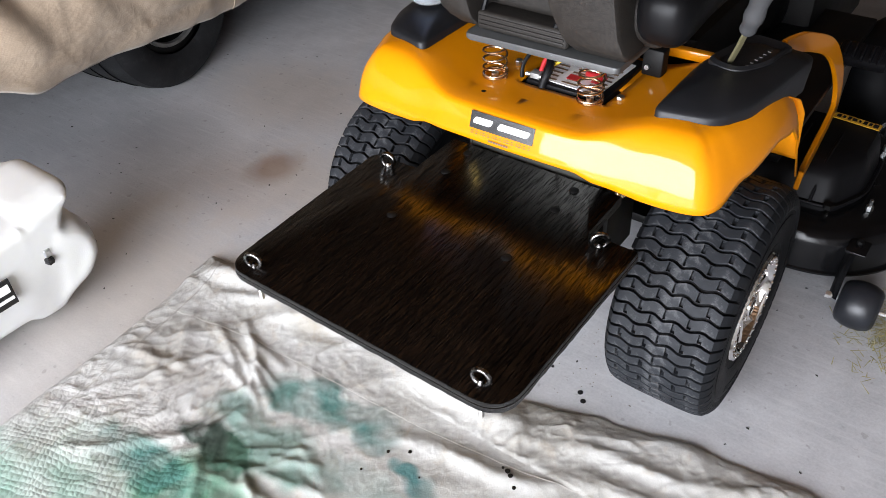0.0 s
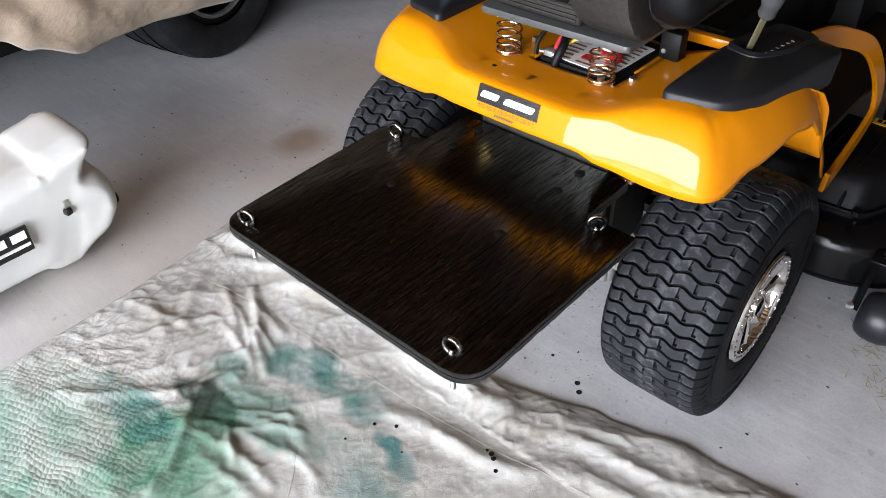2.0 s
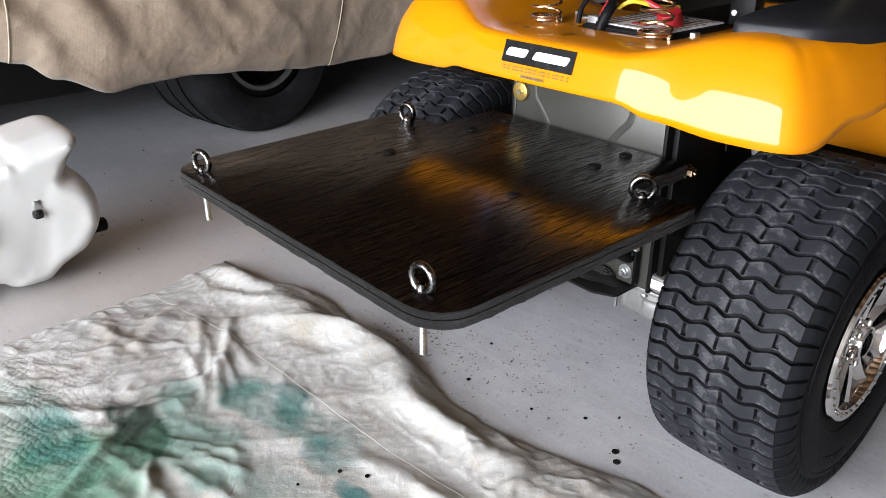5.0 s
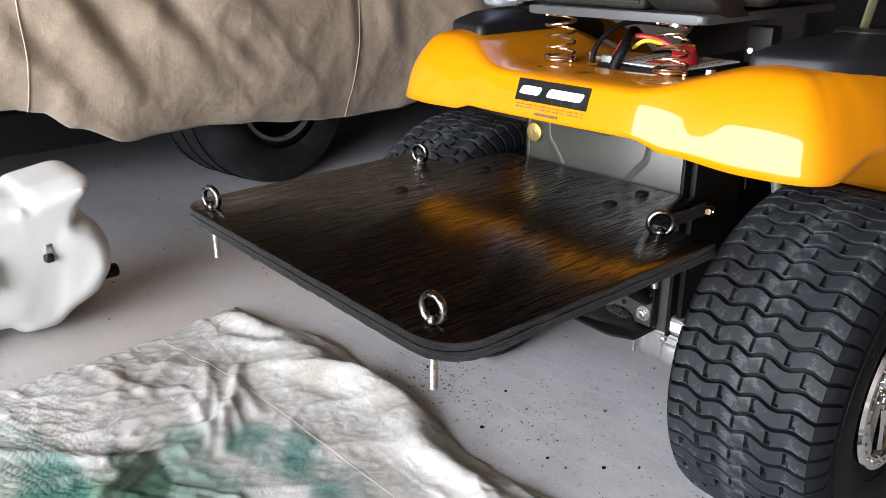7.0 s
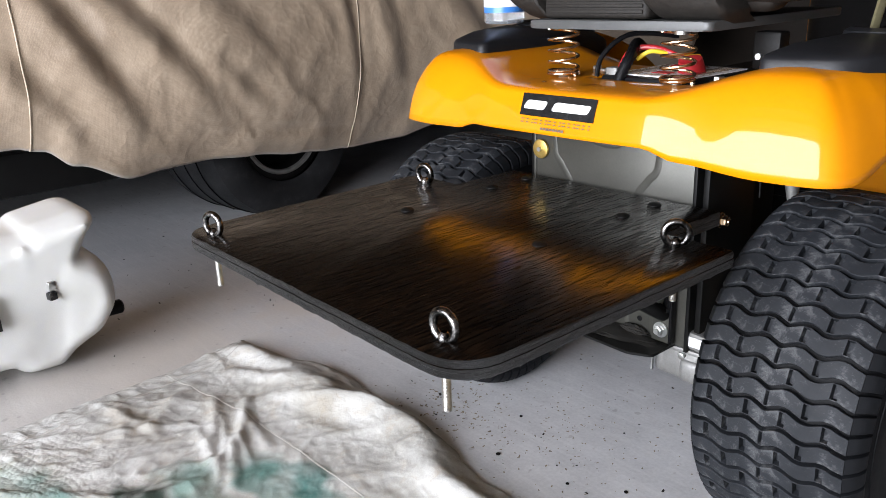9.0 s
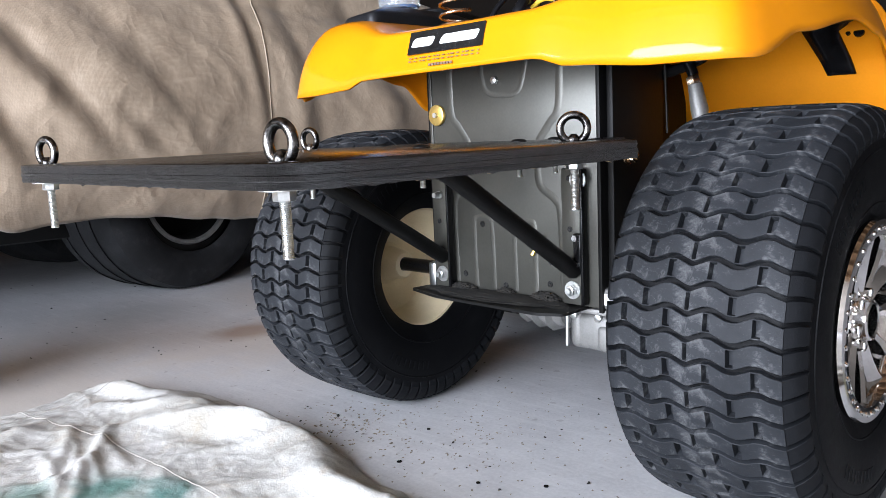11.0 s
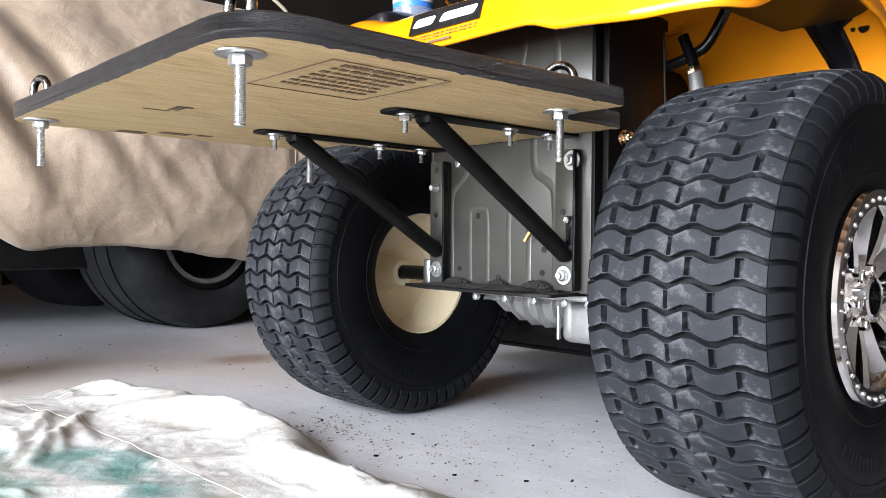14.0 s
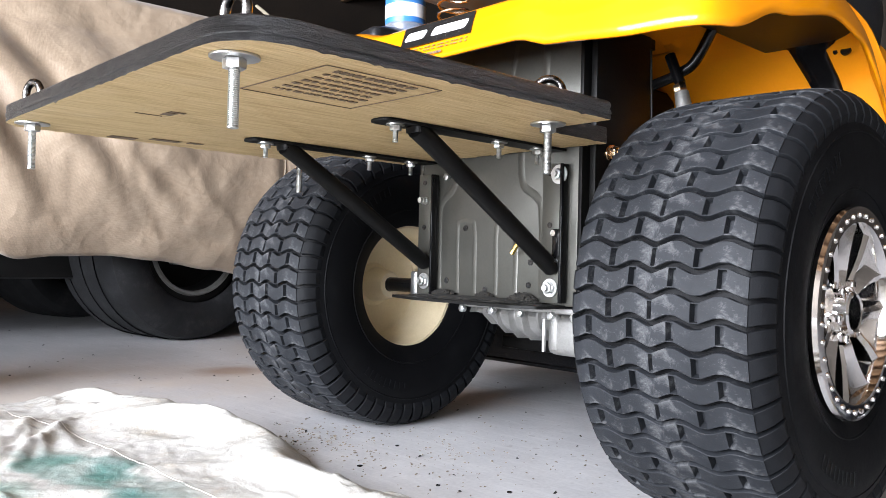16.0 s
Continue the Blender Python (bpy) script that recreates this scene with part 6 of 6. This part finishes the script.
# ---- white sprayer tank ----
def sprayer_tank():
    shape = [(-0.55, 0.03), (-0.14, 0.03), (-0.115, 0.002), (-0.035, 0.0), (-0.005, 0.035), (0.055, 0.065), (0.092, 0.13), (0.09, 0.195), (0.06, 0.243), (0.022, 0.258), (0.035, 0.285), (0.062, 0.312), (0.056, 0.334), (0.025, 0.342), (-0.08, 0.326), (-0.09, 0.315), (-0.55, 0.30)]
    shape = rounded(shape, [0.02, 0.01, 0.01, 0.012, 0.014, 0.02, 0.025, 0.025, 0.018, 0.010, 0.010, 0.010, 0.010, 0.012, 0.006, 0.006, 0.03], 4)
    n = len(shape)
    inward = []
    for i, p in enumerate(shape):
        d = (Vector(shape[(i + 2) % n]) - Vector(shape[i - 2])).normalized()
        inward.append((-d.y, d.x))
    bm = bmesh.new()
    rings(bm, [[(x, y + k * ny, z + k * nz) for (y, z), (ny, nz) in zip(shape, inward)] for x, k in ((-1.215, 0.036), (-1.207, 0.022), (-1.19, 0.010), (-1.16, 0.0), (-1.005, 0.0), (-0.976, 0.009), (-0.958, 0.021), (-0.949, 0.036))])
    box(bm, (-0.957, -0.092, 0.165), (0.022, 0.016, 0.27), 0.006, pose(0, 0, 0, 4), 3)  # moulded rib
    for fx in (-0.99, -1.17):
        box(bm, (fx, -0.40, 0.03), (0.09, 0.09, 0.06), 0.02, None, 4)
    for v in bm.verts:  # higher and drawn in towards the bottom
        v.co.z *= 1.035
        if v.co.z > 0.27:
            v.co.y += 0.014
        if v.co.x > -1.08 and v.co.z < 0.14:
            v.co.x -= 0.045 * (1 - v.co.z / 0.14) ** 1.3
        v.co.y -= 0.009
    tank = solid("sprayer_tank", bm, TANK, "white moulded plastic sprayer tank lying on the concrete floor", "tank", angle=180)
    r = tank.modifiers.new("skin", "REMESH")
    r.mode, r.voxel_size, r.use_smooth_shade = "VOXEL", 0.005, True
    s = tank.modifiers.new("soft", "SMOOTH")
    s.factor, s.iterations = 0.5, 30
    return tank


tank = sprayer_tank()
part("spring_clip", boxed((-0.962, -0.058, 0.214), (0.022, 0.016, 0.022), 0.003, pose(0, 0, 0, 0, 0, 12)), ZINC, tank, "small zinc clip")
part("clip_stop", boxed((-0.957, -0.060, 0.194), (0.024, 0.018, 0.018), 0.004, pose(0, 0, 0, 0, 0, 12)), DECAL_BLACK, tank, "black rubber stop")
part("drain_cap", lathe(bmesh.new(), [(-0.03, 0.017), (0.012, 0.017), (0.016, 0.013), (0.016, 0.0)], 20, Matrix.Translation((-1.10, 0.105, 0.075)) @ pose(0, 0, 0, 0, 0, 90)), BLACKPL, tank, "black drain cap")
lab = part("tank_label", boxed((-0.9405, -0.25, 0.187), (0.006, 0.17, 0.07), 0.001), DECAL_BLACK, tank, "black label with white and red shapes")
for y, z, sy, sz in ((-0.190, 0.200, 0.035, 0.022), (-0.233, 0.200, 0.025, 0.022), (-0.295, 0.200, 0.04, 0.022), (-0.220, 0.172, 0.10, 0.008)):
    part("label_bar", boxed((-0.9365, y, z), (0.002, sy, sz)), DECAL_WHITE, lab)
part("label_spot", prism(bmesh.new(), [(0.011 * math.cos(math.pi * k / 5) * (1 if k % 2 else 0.42), 0.011 * math.sin(math.pi * k / 5) * (1 if k % 2 else 0.42)) for k in range(10)], 0, 0.002, Matrix.Translation((-0.937, -0.263, 0.168)) @ SIDE), RED, lab)
part("clear_hose", sweep(bmesh.new(), spline([(-1.0, -0.30, 0.345), (-0.955, -0.285, 0.30), (-0.925, -0.272, 0.22), (-0.922, -0.28, 0.14), (-0.935, -0.31, 0.06), (-0.95, -0.4, 0.02)], 8), 0.007, 10), CLEAR, tank, "clear plastic hose")


# ---- covered car ----
car = thing("covered_car", "car under a tan fabric cover, parked beside the tractor", "car", at=(-2.35, 0.9, 0))
CX, CY = -2.35, 0.9


COVER_FOLDS = (
    (0.16, 1.05, 0.72, 0.37, 0.05, 0.030), (0.12, 0.92, 0.43, 0.39, 0.045, 0.032), (0.40, 1.10, 0.95, 0.45, 0.07, 0.016), (-0.05, 0.80, 0.28, 0.36, 0.05, 0.022),
    (0.62, 0.60, 0.85, 0.40, 0.04, 0.014), (1.08, 1.15, 1.20, 0.35, 0.03, 0.018), (1.25, 1.0, 1.40, 0.4, 0.05, 0.015), (0.8, 0.34, 1.1, 0.30, 0.03, 0.014), (-0.4, 1.0, -0.1, 0.45, 0.06, 0.025), (1.5, 1.0, 1.9, 0.4, 0.08, 0.03),
)


def cover():
    ys = [-2.038 + 0.024 * k for k in range(62)] + [-0.55 + 0.0125 * k for k in range(192)] + [1.85 + 0.026 * k for k in range(60)]
    hem_table = ((-1.75, 0.36), (-0.3, 0.40), (0.06, 0.40), (0.13, 0.385), (0.21, 0.33), (0.365, 0.266), (0.46, 0.276), (0.6, 0.28), (0.75, 0.268), (0.95, 0.24), (1.1, 0.222), (1.25, 0.212), (1.4, 0.212), (1.7, 0.25), (3.4, 0.3))
    top_table = ((-1.75, 0.95), (-0.9, 1.12), (0.2, 1.13), (1.0, 1.145), (1.7, 1.10), (2.6, 1.0), (3.4, 0.9))
    bm = bmesh.new()
    rows = []
    for y in ys:
        hem, top = run(hem_table, y), run(top_table, y)
        row = []
        n = 110
        for k in range(n + 1):
            t = k / n
            if t < 0.62:  # hanging side
                u = t / 0.62
                z = hem + (top - 0.1 - hem) * u
                x = -1.60 + 0.10 * math.sin(math.pi * min(1, u * 1.15)) ** 0.8 - 0.03 * u
            else:  # rounding over to the top
                u = (t - 0.62) / 0.38
                z = top - 0.1 + 0.1 * math.sin(u * math.pi / 2) + 0.10 * max(0, u - 0.6)
                x = -1.63 - 0.75 * (1 - math.cos(u * math.pi / 2))
            end = max(0, abs(y - 0.70) - 2.5) / 0.3
            x -= 0.25 * min(1, end) ** 2
            p = Vector((0, y, z))
            hang = min(1, max(0, (1.1 - z) / 0.4))
            drape = noise.noise(Vector((y * 1.6 + z * 1.3, z * 0.5, 2))) * 0.036 + (1 - abs(noise.noise(Vector((y * 2.6 - z * 1.8, z * 0.9, 5)))) * 2) * 0.014
            crease = (1 - abs(noise.noise(Vector((y * 4 + z * 3, z * 3.5 - y, 9)))) * 5.0)
            x += (drape + 0.005 * max(0, crease)) * (0.35 + 0.65 * hang)
            for y0, z0, y1, z1, wide, deep in COVER_FOLDS:  # long slanting folds: a ridge with a hollow beside it
                ay, az = y1 - y0, z1 - z0
                t2 = max(0.0, min(1.0, ((y - y0) * ay + (z - z0) * az) / (ay * ay + az * az)))
                ey, ez = y - y0 - t2 * ay, z - z0 - t2 * az
                d = math.copysign(math.hypot(ey, ez), ey * -az + ez * ay)
                fade = math.sin(math.pi * (0.1 + 0.85 * t2)) if 0 < t2 < 1 else 0.3
                x += 0.7 * deep * fade * (math.exp(-((d + wide) / wide) ** 2) - 0.9 * math.exp(-((d - 0.4 * wide) / (0.7 * wide)) ** 2))
            x -= 0.09 * run(((0.6, 0.0), (1.3, 1.0)), y) * max(0.0, 1 - (z - 0.2) / 0.65)
            x += 0.0025 * noise.noise(Vector((y * 14, z * 14, 1)))
            bent = Vector((0.3, y + 0.05 * noise.noise(Vector((y * 5, z * 5, 3))), z + 0.05 * noise.noise(Vector((y * 5, z * 5, 8)))))
            x += 0.007 * noise.voronoi(bent * 3.4)[0][0] + 0.0035 * noise.voronoi(bent * 8.5)[0][0] - 0.006
            row.append(bm.verts.new((x - CX, y - CY, z)))
        for v in row[-5::-5]:  # the far side hangs alike
            row.append(bm.verts.new((-0.06 - v.co.x, v.co.y, v.co.z)))
        rows.append(row)
    for a, b in zip(rows, rows[1:]):
        for i in range(len(a) - 1):
            bm.faces.new((a[i], a[i + 1], b[i + 1], b[i]))
    for row in (rows[0], rows[-1][::-1]):
        bm.faces.new(row)
    stride = len(rows[0])
    ob = part("car_cover", bm, COVER, car, "wrinkled tan woven car cover", 180)
    sol = ob.modifiers.new("thickness", "SOLIDIFY")
    sol.thickness = 0.004
    # sewn seam
    for y0 in (0.10, 1.17):
        i = min(range(len(ys)), key=lambda k: abs(ys[k] - y0))
        bm = bmesh.new()
        sweep(bm, [(rows_co[0] + 0.004, rows_co[1], rows_co[2]) for rows_co in (ob.data.vertices[i * stride + k].co for k in range(100))], 0.002, 6)
        part("cover_seam", bm, SEAM, car, "light stitched seam of the cover")
    return ob


cover()
bm = bmesh.new()
sweep(bm, spline([(0.76, 0.18, 1.13), (0.80, 0.19, 1.10), (0.83, 0.22, 1.06), (0.835, 0.235, 1.03), (0.825, 0.245, 1.05)], 6), 0.006, 8)
part("cover_cord", bm, CORD, car, "khaki tie cord hanging on the cover")
part("car_body", box(bmesh.new(), (-0.15, -0.25, 0.62), (1.36, 3.9, 0.60), 0.15, None, 4), DULL, car, "dark car body under the cover")
part("car_underbody", boxed((-0.15, 0, 0.27), (1.2, 3.9, 0.14), 0.02), DULL, car)


def car_wheel(x, y, turn):
    m = Matrix.Translation((x - CX, y - CY, 0.3245)) @ pose(0, 0, 0, 0, 0, turn)
    prof = [(-0.10, 0.19), (-0.115, 0.24), (-0.112, 0.28), (-0.098, 0.305), (-0.07, 0.313), (-0.0725, 0.308), (-0.0775, 0.308), (-0.02, 0.315), (-0.022, 0.310), (-0.028, 0.310), (0.03, 0.315), (0.028, 0.310), (0.034, 0.310), (0.07, 0.313), (0.098, 0.305), (0.112, 0.28), (0.117, 0.24), (0.108, 0.20), (0.10, 0.19)]
    prof = [(x * (1.75 if x < 0 else 1.35), r * 1.04) for x, r in prof]
    tyre = part("car_tyre", lathe(bmesh.new(), prof, 72, m), CARTYRE, car, "worn black car tyre")
    rim = part("car_rim", lathe(bmesh.new(), [(0.12, 0.20), (0.124, 0.172), (0.121, 0.160), (0.10, 0.154), (0.06, 0.148), (0.05, 0.13), (0.055, 0.0)], 56, m), DULL, car, "dark wheel with a bright trim ring")
    part("trim_ring", lathe(bmesh.new(), [(0.122, 0.177), (0.131, 0.172), (0.129, 0.162), (0.118, 0.158)], 56, m), ALLOY, rim)
    part("hub_cap", lathe(bmesh.new(), [(0.06, 0.05), (0.09, 0.045), (0.10, 0.02), (0.10, 0.0)], 24, m), CHROME, rim)
    for k in range(5):
        a = 2 * math.pi * k / 5
        part("wheel_nut", prism(bmesh.new(), hexagon(0.011), 0.055, 0.09, m @ pose(0, 0, 0, math.degrees(a)) @ Matrix.Translation((0, 0, 0.075)) @ SIDE), ZINC, rim)


car_wheel(-1.86, 0.935, 11)  # steered
car_wheel(-1.86, -1.6, 0)
car_wheel(-2.95, -1.6, 180)
car_wheel(-2.95, 0.935, 191)

# ---- bottle on the console ----
bottle = thing("spray_bottle", "clear spray bottle with blue and white label on the console", "bottle", at=(-0.335, 0.665, 0.707))
part("bottle_body", lathe(bmesh.new(), [(0.0, 0.0), (0.0, 0.034), (0.004, 0.0375), (0.13, 0.0375), (0.16, 0.03), (0.19, 0.014), (0.21, 0.014), (0.21, 0.0)], 32, STAND), CLEAR, bottle)
part("bottle_label", lathe(bmesh.new(), [(0.02, 0.0378), (0.12, 0.0378)], 32, STAND), BLUE, bottle, "blue printed label")
part("label_band", lathe(bmesh.new(), [(0.03, 0.0381), (0.055, 0.0381)], 32, STAND), PAPER, bottle, "white label band")
part("label_spot", prism(bmesh.new(), circle(0.011, 20), 0, 0.0006, Matrix.Translation((0.018, -0.0345, 0.042)) @ pose(0, 0, 28) @ FACE), RED, bottle)
part("trigger_head", boxed((0, -0.015, 0.235), (0.03, 0.08, 0.04), 0.008), RED, bottle)
